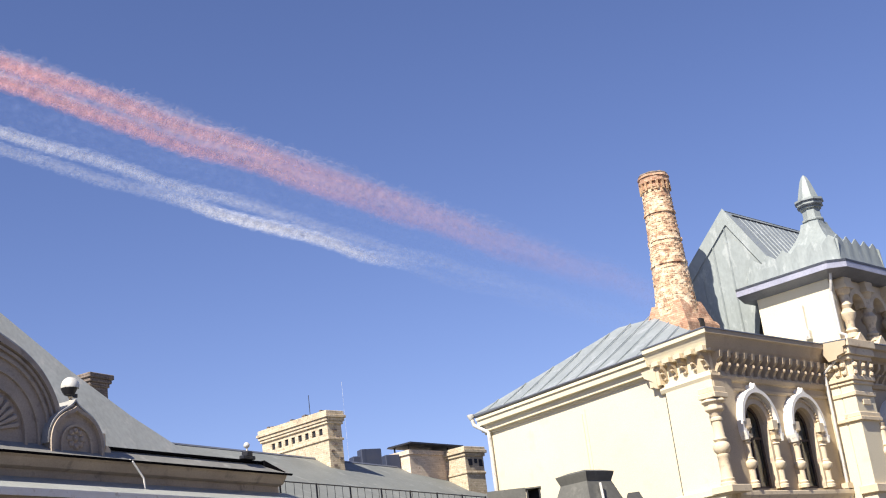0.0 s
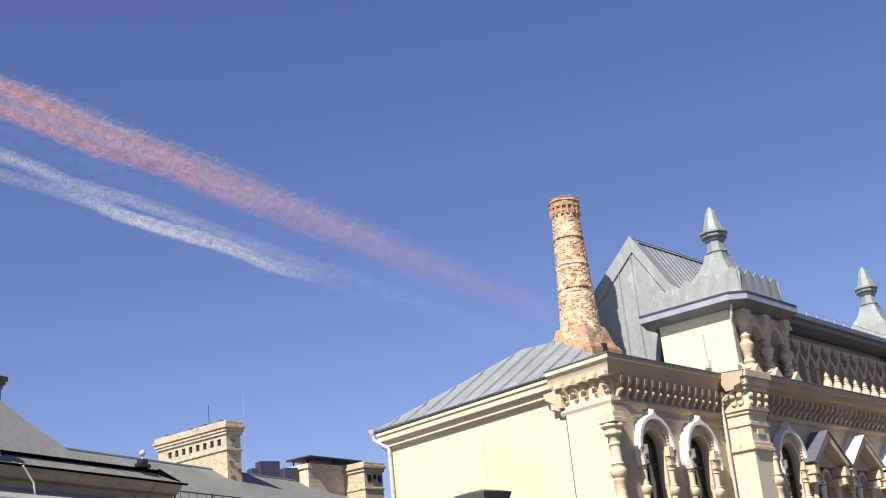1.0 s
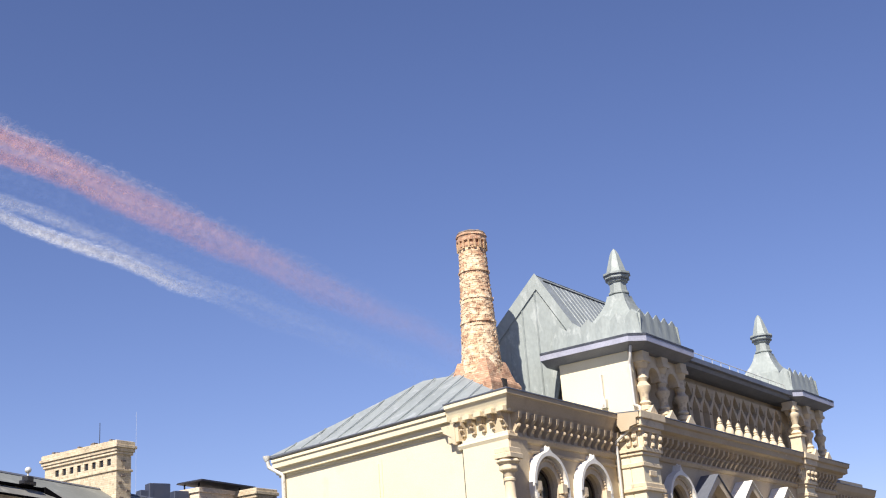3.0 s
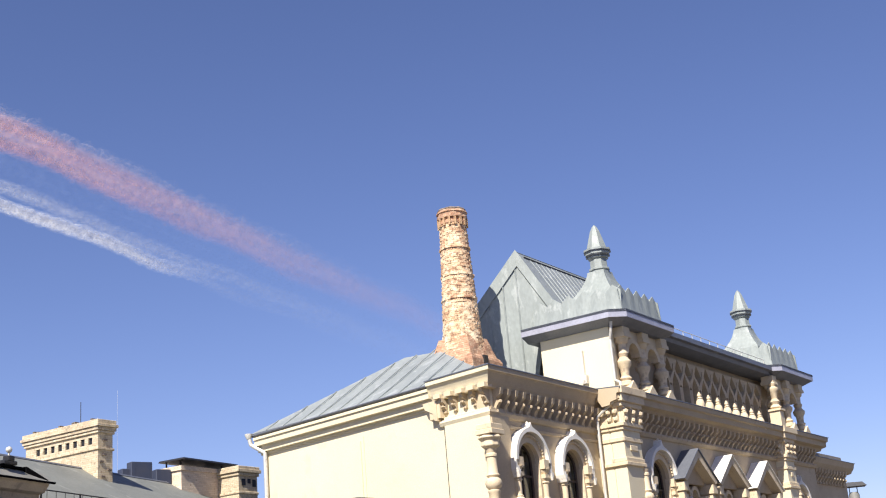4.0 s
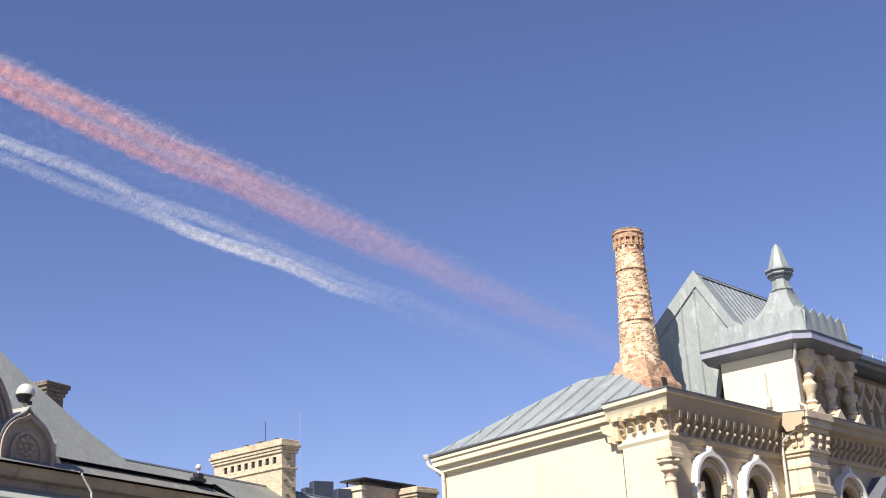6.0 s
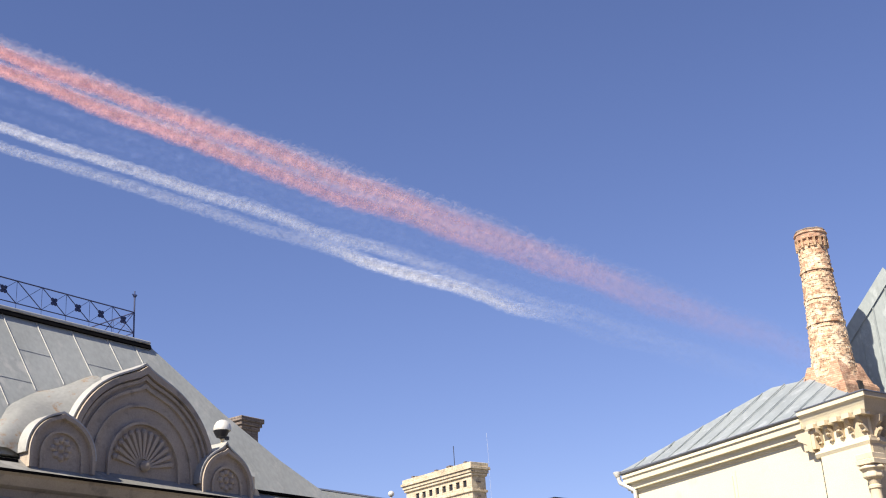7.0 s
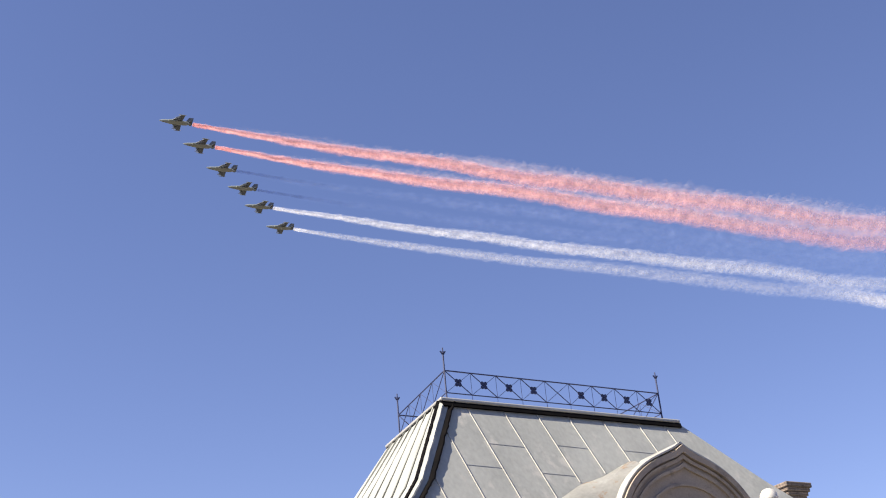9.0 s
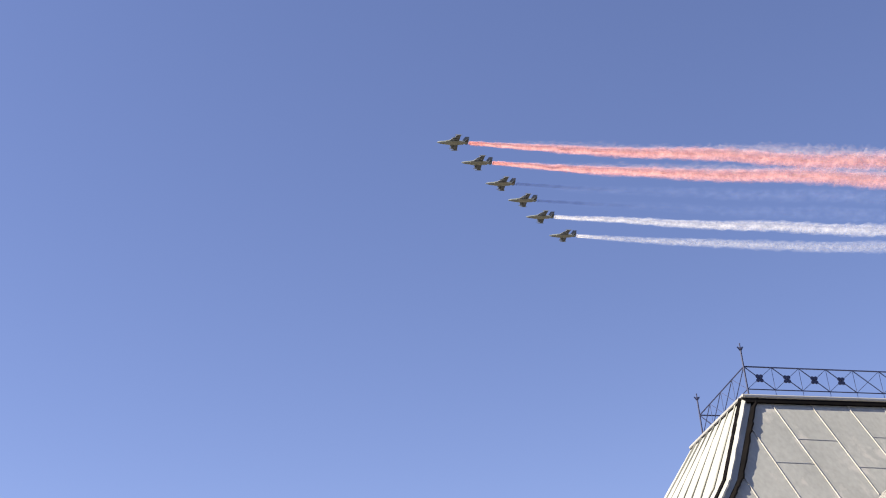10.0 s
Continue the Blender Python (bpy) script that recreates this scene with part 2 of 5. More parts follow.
def smoke_material(name, colour, bright, size):
    """Thin coloured smoke: a density attribute of the mesh, broken up by billows of real size, over a clear background."""
    m = bpy.data.materials.new(name)
    m.use_nodes = True
    n, l = m.node_tree.nodes, m.node_tree.links
    n.remove(n["Principled BSDF"])
    out = n["Material Output"]
    dens = n.new("ShaderNodeAttribute")
    dens.attribute_name = "thickness"
    co = n.new("ShaderNodeTexCoord")
    puff = n.new("ShaderNodeTexNoise")
    puff.inputs["Scale"].default_value, puff.inputs["Detail"].default_value, puff.inputs["Roughness"].default_value = 1.0 / size, 5, 0.6
    l.new(co.outputs["Object"], puff.inputs["Vector"])
    lo = n.new("ShaderNodeMath")
    lo.operation, lo.use_clamp = "MULTIPLY_ADD", False
    lo.inputs[1].default_value, lo.inputs[2].default_value = 2.6, -1.3
    l.new(puff.outputs[0], lo.inputs[0])
    add = n.new("ShaderNodeMath")
    add.operation = "MULTIPLY_ADD"
    add.inputs[1].default_value = 0.55
    l.new(lo.outputs[0], add.inputs[0])
    l.new(dens.outputs["Fac"], add.inputs[2])
    mul = n.new("ShaderNodeMath")
    mul.operation, mul.use_clamp = "MULTIPLY", True
    l.new(add.outputs[0], mul.inputs[0])
    l.new(dens.outputs["Fac"], mul.inputs[1])
    tint = n.new("ShaderNodeMix")
    tint.data_type = "RGBA"
    tint.inputs["A"].default_value, tint.inputs["B"].default_value = (*colour, 1), (*bright, 1)
    l.new(puff.outputs[0], tint.inputs["Factor"])
    d, tl, tr = n.new("ShaderNodeBsdfDiffuse"), n.new("ShaderNodeBsdfTranslucent"), n.new("ShaderNodeBsdfTransparent")
    l.new(tint.outputs["Result"], d.inputs[0])
    l.new(tint.outputs["Result"], tl.inputs[0])
    half, mx = n.new("ShaderNodeMixShader"), n.new("ShaderNodeMixShader")
    half.inputs[0].default_value = 0.5
    l.new(d.outputs[0], half.inputs[1])
    l.new(tl.outputs[0], half.inputs[2])
    l.new(mul.outputs[0], mx.inputs[0])
    l.new(tr.outputs[0], mx.inputs[1])
    l.new(half.outputs[0], mx.inputs[2])
    l.new(mx.outputs[0], out.inputs["Surface"])
    return m


RED_SMOKE = smoke_material("red smoke", (0.93, 0.40, 0.385), (1.0, 0.70, 0.69), 1.8)
BLUE_SMOKE = smoke_material("blue smoke", (0.30, 0.42, 0.80), (0.50, 0.62, 0.95), 5.0)
WHITE_SMOKE = smoke_material("white smoke", (0.84, 0.87, 0.95), (1.0, 1.0, 1.0), 2.0)
PINK_SMOKE = smoke_material("pale pink smoke", (0.92, 0.72, 0.74), (1.0, 0.95, 0.95), 1.5)
DARK_SMOKE = smoke_material("dark blue exhaust", (0.05, 0.08, 0.24), (0.10, 0.14, 0.34), 4.0)

# ---- mesh helpers ----
ID = Matrix.Identity(4)


def hexa(bm, pts, M=ID):
    """A solid of eight corners: four below, four above, in the same turn."""
    v = [bm.verts.new(M @ Vector(p)) for p in pts]
    for f in ((3, 2, 1, 0), (4, 5, 6, 7), (0, 1, 5, 4), (1, 2, 6, 5), (2, 3, 7, 6), (3, 0, 4, 7)):
        bm.faces.new([v[i] for i in f])


def box(bm, x0, x1, y0, y1, z0, z1, M=ID):
    hexa(bm, [(x0, y0, z0), (x1, y0, z0), (x1, y1, z0), (x0, y1, z0), (x0, y0, z1), (x1, y0, z1), (x1, y1, z1), (x0, y1, z1)], M)


def run(bm, prof, x0, x1, M=ID, skew0=0.0, skew1=0.0):
    """A moulding: a (y, z) profile drawn along x; skew mitres an end by y."""
    a = [bm.verts.new(M @ Vector((x0 + skew0 * y, y, z))) for y, z in prof]
    b = [bm.verts.new(M @ Vector((x1 + skew1 * y, y, z))) for y, z in prof]
    k = len(prof)
    for i in range(k):
        bm.faces.new((a[i], a[(i + 1) % k], b[(i + 1) % k], b[i]))
    bm.faces.new(a[::-1])
    bm.faces.new(b)


def prism(bm, pts, y0, y1, M=ID):
    """An (x, z) outline with depth in y."""
    a = [bm.verts.new(M @ Vector((x, y0, z))) for x, z in pts]
    b = [bm.verts.new(M @ Vector((x, y1, z))) for x, z in pts]
    k = len(pts)
    for i in range(k):
        bm.faces.new((a[i], a[(i + 1) % k], b[(i + 1) % k], b[i]))
    bm.faces.new(a[::-1])
    bm.faces.new(b)


def band(bm, inner, outer, y0, y1, M=ID):
    """A solid strip between two (x, z) lines of the same count."""
    rows = [[bm.verts.new(M @ Vector((p[0], y, p[1]))) for p in line] for line, y in ((inner, y0), (outer, y0), (outer, y1), (inner, y1))]
    k = len(inner)
    for i in range(k - 1):
        for r in range(4):
            s = (r + 1) % 4
            bm.faces.new((rows[r][i], rows[r][i + 1], rows[s][i + 1], rows[s][i]))
    for i in (0, k - 1):
        f = [rows[r][i] for r in range(4)]
        bm.faces.new(f if i else f[::-1])


def lathe(bm, prof, at=(0, 0, 0), seg=12, M=ID):
    """A turned body: (radius, height) pairs round an upright axis."""
    rings = []
    for r, z in prof:
        rings.append([bm.verts.new(M @ Vector((at[0] + r * math.cos(2 * math.pi * i / seg), at[1] + r * math.sin(2 * math.pi * i / seg), at[2] + z))) for i in range(seg)])
    for a, b in zip(rings, rings[1:]):
        for i in range(seg):
            bm.faces.new((a[i], a[(i + 1) % seg], b[(i + 1) % seg], b[i]))
    bm.faces.new(rings[0][::-1])
    bm.faces.new(rings[-1])


def rod(bm, a, b, r=0.02, seg=6, M=ID):
    a, b = Vector(a), Vector(b)
    q = (b - a).to_track_quat("Z", "Y").to_matrix().to_4x4()
    lathe(bm, [(r, 0), (r, (b - a).length)], (0, 0, 0), seg, M @ Matrix.Translation(a) @ q)


def pipe_along(bm, pts, r=0.07, seg=8, M=ID):
    for a, b in zip(pts, pts[1:]):
        rod(bm, a, b, r, seg, M)
        bmesh.ops.create_icosphere(bm, subdivisions=1, radius=r * 1.03, matrix=M @ Matrix.Translation(b))


def arc(cx, cz, r, a0=180.0, a1=0.0, k=20, tip=0.0, width=13.0):
    """Points of a round arch, from left to right; tip lifts its crown into an ogee."""
    out = []
    for i in range(k + 1):
        a = a0 + (a1 - a0) * i / k
        e = tip * math.exp(-abs(a - 90) / width)
        out.append((cx + r * math.cos(radians(a)), cz + r * math.sin(radians(a)) + e))
    return out


def sheet(bm, corners, thick=0.05, M=ID):
    """A flat slab under the polygon of 3D corners."""
    top = [M @ Vector(c) for c in corners]
    nrm = (top[1] - top[0]).cross(top[2] - top[0]).normalized()
    if nrm.z < 0:
        nrm = -nrm
    a = [bm.verts.new(p) for p in top]
    b = [bm.verts.new(p - nrm * thick) for p in top]
    k = len(a)
    bm.faces.new(a)
    bm.faces.new(b[::-1])
    for i in range(k):
        bm.faces.new((a[i], b[i], b[(i + 1) % k], a[(i + 1) % k]))


def ribbon(bm, a, b, widths, h):
    """One continuous strip from a to b along a roof edge, with uneven width and some height."""
    a, b = Vector(a), Vector(b)
    d = (b - a).normalized()
    side = d.cross(Vector((0, 0, 1))).normalized()
    up = side.cross(d).normalized()
    up = up if up.z > 0 else -up
    rows = []
    k = len(widths) - 1
    for i, w in enumerate(widths):
        p = a + (b - a) * i / k
        rows.append([bm.verts.new(q) for q in (p - side * w - up * 0.02, p - side * w * 0.8 + up * h, p + side * w * 0.8 + up * h, p + side * w - up * 0.02)])
    for r, s in zip(rows, rows[1:]):
        for j in range(4):
            bm.faces.new((r[j], r[(j + 1) % 4], s[(j + 1) % 4], s[j]))
    bm.faces.new(rows[0])
    bm.faces.new(rows[-1][::-1])


def mesh_of(name, bm, mat, smooth=False, bevel=0.0):
    bmesh.ops.recalc_face_normals(bm, faces=bm.faces)
    me = bpy.data.meshes.new(name)
    bm.to_mesh(me)
    bm.free()
    me.materials.append(mat)
    if smooth:
        me.polygons.foreach_set("use_smooth", [True] * len(me.polygons))
        me.set_sharp_from_angle(angle=radians(38))
    return me


def part(name, bm, mat, parent, label="", smooth=False, bevel=0.0):
    if name in ("wall", "hip_roll", "hip_joint", "mansard_roof"):
        bmesh.ops.remove_doubles(bm, verts=bm.verts[:], dist=0.004)
    ob = new(name, mesh_of(name, bm, mat, smooth))
    ob.parent = parent
    if bevel:
        md = ob.modifiers.new("worn edges", "BEVEL")
        md.width, md.segments, md.limit_method = bevel, 1, "ANGLE"
    return tagged(ob, label)


def again(ob, M, parent=None):
    """Another piece on the same mesh, moved by M within its parent."""
    o = new(ob.name.split(".")[0], ob.data)
    o.parent = parent or ob.parent
    o.matrix_basis = M
    for k in ob.keys():
        o[k] = ob[k]
    return o


def thing(name, M, label, category, group="", kind=""):
    ob = new(name)
    ob.empty_display_size = 0.3
    ob.matrix_world = M
    return tagged(ob, label, category, group, kind)


def T(x, y, z):
    return Matrix.Translation((x, y, z))


def plan_frame(az, d, heading):
    """A local frame on the ground at azimuth az and distance d from the camera: x along the heading, y to its left, z up."""
    return T(math.sin(radians(az)) * d, math.cos(radians(az)) * d, 0) @ Matrix.Rotation(radians(90 - heading), 4, "Z")


B = bmesh.new

# ---- ground ----
g = B()
bmesh.ops.create_grid(g, x_segments=8, y_segments=8, size=3500)
ob = new("ground", mesh_of("ground", g, GROUND))
tagged(ob, "worn grey stone paving reaching to the horizon", "ground", kind="structure")

# unseen plain walls, added behind and beside the viewer to cut skylight on the fronts
for nm, M, w in (("wall_south", T(0, -26, 0), 70), ("wall_east", plan_frame(134, 11, 44), 60)):
    bm = B()
    box(bm, -w, w, -0.5, 0.0, 0, 14)
    ob = new(nm, mesh_of(nm, bm, GREYSTUCCO))
    ob.matrix_world = M
    tagged(ob, "unseen plain brown-grey wall added to block skylight", "wall", kind="structure")

# ---- the ornate yellow building ----
F = plan_frame(11.69, 42.0, 44.0)  # x along the street front, y into the building
SF = Matrix.Rotation(radians(-100), 4, "Z")  # the blind side wall: x towards the corner, y into the building
house = thing("ornate_building", F, "ornate yellow stucco building with arched windows and grey metal roofs", "building")


def arch_wall(bm, x0, x1, z0, z1, y0, y1, holes):
    """A wall with round-headed openings: (centre, half width, sill, spring)."""
    x = x0
    for cx, r, sill, spring in holes:
        box(bm, x, cx - r, y0, y1, z0, z1)
        box(bm, cx - r, cx + r, y0, y1, z0, sill)
        a = arc(cx, spring, r, k=16)
        band(bm, a, [(p[0], z1) for p in a], y0, y1)
        x = cx + r
    box(bm, x, x1, y0, y1, z0, z1)


bm = B()
arch_wall(bm, 0.6, 8.4, 0, 10.0, 0.5, 1.0, [(2.75, 0.68, 5.25, 7.5), (6.02, 0.68, 5.25, 7.5)])
part("wall", bm, STUCCO, house)
bm = B()
box(bm, -13.45, -0.62, 0.5, 1.0, 0, 10.1, SF)
part("wall", bm, SIDE, house, "blind cream side wall")
bm = B()
box(bm, -2.75, -0.5, 0.40, 0.6, 5.3, 9.3, SF)
part("pilaster", bm, SIDE, house, bevel=0.02)
for x0, x1, y0, z0, z1 in ((-2.85, -0.45, 0.30, 4.9, 5.12), (-2.95, -0.38, 0.20, 5.12, 5.35)):
    bm = B()
    box(bm, x0, x1, y0, 0.6, z0, z1, SF)
    part("plinth_course", bm, SIDE, house, bevel=0.02)
# dark strip painted as the thin shadow in the joint beside the pilaster
bm = B()
box(bm, -2.81, -2.765, 0.44, 0.52, 5.35, 9.25, SF)
part("joint", bm, TAR, house, "dark strip drawing the narrow shadow line beside the pilaster")
bm = B()
box(bm, 0.55, 1.7, 0.38, 0.6, 5.3, 9.3)
part("pilaster", bm, STUCCO, house, bevel=0.02)
# cornice: street side, then its return on the blind wall
CORN = [(0.56, 9.95), (0.30, 9.97), (0.26, 10.06), (0.22, 10.12), (0.16, 10.28), (0.08, 10.44), (0.04, 10.48), (0.0, 10.50), (0.0, 10.66), (0.56, 10.70)]
STRING = [(0.52, 8.95), (0.40, 9.0), (0.34, 9.12), (0.36, 9.2), (0.52, 9.24)]
bm = B()
run(bm, CORN, 0.0, 8.45, skew0=1.19)
run(bm, STRING, 0.0, 8.4, skew0=1.19)
run(bm, [(0.52, 8.62), (0.44, 8.64), (0.42, 8.74), (0.52, 8.78)], 0.0, 8.4, skew0=1.19)
part("cornice", bm, STUCCO, house)
bm = B()
run(bm, CORN, -3.15, 0.0, SF, skew1=-1.19)
run(bm, STRING, -2.95, 0.0, SF, skew1=-1.19)
part("cornice", bm, SIDE, house)
bm = B()
run(bm, [(0.52, 9.70), (0.45, 9.71), (0.44, 9.80), (0.30, 9.81), (0.29, 10.02), (0.24, 10.06), (0.12, 10.07), (0.11, 10.30), (0.05, 10.31), (0.05, 10.42), (0.52, 10.46)], -13.75, -3.15, SF)
part("cornice", bm, SIDE, house, "plain cream eaves cornice")
bm = B()
run(bm, [(0.52, 10.48), (0.08, 10.48), (0.04, 10.52), (0.05, 10.56), (0.52, 10.60)], -13.95, -3.1, SF)
part("gutter", bm, FASCIA, house, "dark metal eaves edge")
# thin metal drip flashings on the cornices
bm = B()
run(bm, [(-0.03, 10.66), (-0.03, 10.70), (0.56, 10.745), (0.56, 10.71)], 0.0, 8.45, skew0=1.19)
part("flashing", bm, FASCIA, house, "thin dark metal cornice flashing")
bm = B()
run(bm, [(-0.03, 10.66), (-0.03, 10.70), (0.56, 10.745), (0.56, 10.71)], -3.2, 0.0, SF, skew1=-1.19)
part("flashing", bm, FASCIA, house)
bm = B()
run(bm, [(-0.98, 10.63), (-0.98, 10.67), (0.3, 10.76), (0.3, 10.73)], 8.0, 33.05)
part("flashing", bm, FASCIA, house)
bm = B()
run(bm, [(-0.03, 9.80), (-0.03, 9.84), (0.52, 9.90), (0.52, 9.87)], 33.1, 40.25)
part("flashing", bm, FASCIA, house)
# brackets and dentils of the cornice
bm = B()
run(bm, [(0.52, 9.12), (0.40, 9.14), (0.34, 9.32), (0.22, 9.46), (0.34, 9.58), (0.14, 9.76), (0.10, 9.97), (0.52, 9.97)], -0.085, 0.085)
bmesh.ops.create_icosphere(bm, subdivisions=1, radius=0.085, matrix=T(0, 0.22, 9.50))
bmesh.ops.create_icosphere(bm, subdivisions=1, radius=0.08, matrix=T(0, 0.38, 9.17))
bracket = part("bracket", bm, STUCCO, house)
bracket.matrix_basis = T(0.95, 0, 0)
for i in range(1, 15):
    again(bracket, T(0.95 + 0.515 * i, 0, 0))
for i in range(5):
    again(bracket, SF @ T(-2.65 + 0.5 * i, 0.12, 9.97) @ Matrix.Diagonal((1, 0.8, 0.62, 1)) @ T(0, 0, -9.97))
bm = B()
box(bm, -0.17, 0.17, 0.10, 0.5, 9.97, 10.13)
dentil = part("dentil", bm, TRIM, house, bevel=0.01)
dentil.matrix_basis = SF @ T(-2.75, 0, 0)
for i in range(1, 5):
    again(dentil, SF @ T(-2.75 + 0.56 * i, 0, 0))
bm = B()
box(bm, -3.3, -2.75, 0.25, 0.5, 9.3, 9.95, SF)
prism(bm, [(-3.6, 9.95), (-2.9, 9.95), (-2.9, 9.2), (-3.05, 9.25), (-3.1, 9.5), (-3.5, 9.7)], 0.22, 0.5, SF)
part("scroll", bm, TRIM, house, "carved scroll at the cornice end")
# roof over the corner bay
R1, R2, R3 = SF @ Vector((-8.3, 4.0, 13.1)), SF @ Vector((-6.3, 4.1, 12.95)), Vector((8.6, 5.4, 11.05))
E1, E2, E3, E4 = SF @ Vector((-13.95, 0.05, 10.6)), Vector((0.7, 0.6, 10.62)), Vector((8.5, 0.6, 10.64)), SF @ Vector((-13.95, 9.5, 10.6))
E5 = Vector((8.6, 10.2, 10.7))
bm = B()
sheet(bm, [E1, E2, R2, R1])
part("roof", bm, SILVER, house)
bm = B()
sheet(bm, [E2, E3, R3])
sheet(bm, [E2, R3, R2])
sheet(bm, [E4, E1, R1])
sheet(bm, [E5, E4, R1, R2])
sheet(bm, [E5, R2, R3])
part("roof", bm, SILVER, house)


def seam_strip(bm, a, b, w=0.035, h=0.045):
    """A standing seam: a thin upright rib along a roof."""
    a, b = Vector(a), Vector(b)
    d = (b - a).normalized()
    side = d.cross(Vector((0, 0, 1))).normalized() * w
    up = side.cross(d).normalized()
    up = up if up.z > 0 else -up
    lo, hi = -0.01, h
    hexa(bm, [a - side + up * lo, a + side + up * lo, b + side + up * lo, b - side + up * lo, a - side + up * hi, a + side + up * hi, b + side + up * hi, b - side + up * hi])


def meet_roof(a, b, c, d, s):
    """From the lower edge ab at share s, the seam straight up the slope to the upper line: d over a, c over b, with hips at the ends."""
    n = (b - a).cross(d - a).normalized()
    up = (n.cross(b - a)).normalized()
    up = up if up.z > 0 else -up
    p = a + (b - a) * s
    x = (b - a).normalized()
    la, lb = (d - a).dot(x), (c - a).dot(x)
    h = (d - a).dot(up)
    t = (p - a).dot(x)
    L = (b - a).length
    if t < la:
        k = t / la
    elif t > lb:
        k = (L - t) / max(L - lb, 1e-6)
    else:
        k = 1.0
    return p, p + up * h * max(0.0, min(1.0, k))


for i in range(1, 12):
    p, q = meet_roof(E1, E2, R2, R1, i / 12)
    if (q - p).length > 0.3:
        bm = B()
        seam_strip(bm, p, q - (q - p) * 0.03, 0.02, 0.035)
        part("seam", bm, SILVER, house)
bm = B()
pipe_along(bm, [SF @ Vector(p) for p in ((-13.95, -0.02, 10.5), (-13.9, 0.05, 10.15), (-13.35, 0.36, 9.75), (-13.35, 0.38, 0.2))], 0.085)
lathe(bm, [(0.09, 0), (0.17, 0.16), (0.17, 0.22)], SF @ Vector((-13.95, -0.02, 10.4)), 10)
part("drainpipe", bm, PIPE, house, "pale metal drainpipe", smooth=True)
bm = B()
box(bm, -7.5, -7.42, 0.46, 0.52, 3.0, 9.25, SF)
box(bm, -7.28, -7.24, 0.47, 0.52, 3.0, 9.4, SF)
part("conduit", bm, SIDE, house)

# columns
COLUMN = [(0.36, 0), (0.36, 0.12), (0.30, 0.16), (0.33, 0.24), (0.27, 0.30), (0.27, 0.95), (0.30, 0.98), (0.30, 1.05), (0.25, 1.08), (0.36, 1.16), (0.42, 1.30), (0.36, 1.42), (0.26, 1.48), (0.33, 1.56), (0.26, 1.64), (0.24, 2.16), (0.29, 2.2), (0.29, 2.28), (0.23, 2.32), (0.30, 2.46)]
bm = B()
lathe(bm, [(r * 0.72, z) for r, z in COLUMN], (0.16, 0.30, 5.3), 14)
column = part("column", bm, TRIM, house, "turned cream column with a swollen waist", smooth=True)
bm = B()
lathe(bm, [(0.18, 0), (0.34, 0.12), (0.32, 0.3), (0.44, 0.4), (0.38, 0.48)], (0.16, 0.30, 7.74), 8)
box(bm, -0.22, 0.60, -0.06, 0.62, 8.24, 8.42)
box(bm, -0.16, 0.58, 0.0, 0.62, 8.42, 8.62)
part("capital", bm, TRIM, column, bevel=0.02)
bm = B()
box(bm, -0.45, 0.75, -0.2, 0.6, 5.06, 5.3)
run(bm, [(0.52, 4.75), (0.3, 4.8), (0.2, 5.0), (0.2, 5.14), (0.52, 5.16)], 0.6, 8.4)
part("sill_course", bm, TRIM, house, bevel=0.02)
for x0, x1, y0 in ((8.0, 8.38, 0.2), (0.8, 1.6, 0.34)):
    bm = B()
    box(bm, x0, x1, y0, 0.5, 5.2, 5.4)
    part("plinth", bm, TRIM, house)

SLIM = [(0.21, 0), (0.21, 0.1), (0.17, 0.14), (0.19, 0.2), (0.13, 0.26), (0.13, 0.62), (0.17, 0.66), (0.25, 0.76), (0.25, 0.86), (0.15, 0.96), (0.17, 1.0), (0.12, 1.04), (0.13, 1.5), (0.18, 1.55), (0.14, 1.6), (0.2, 1.7)]
cache = {}


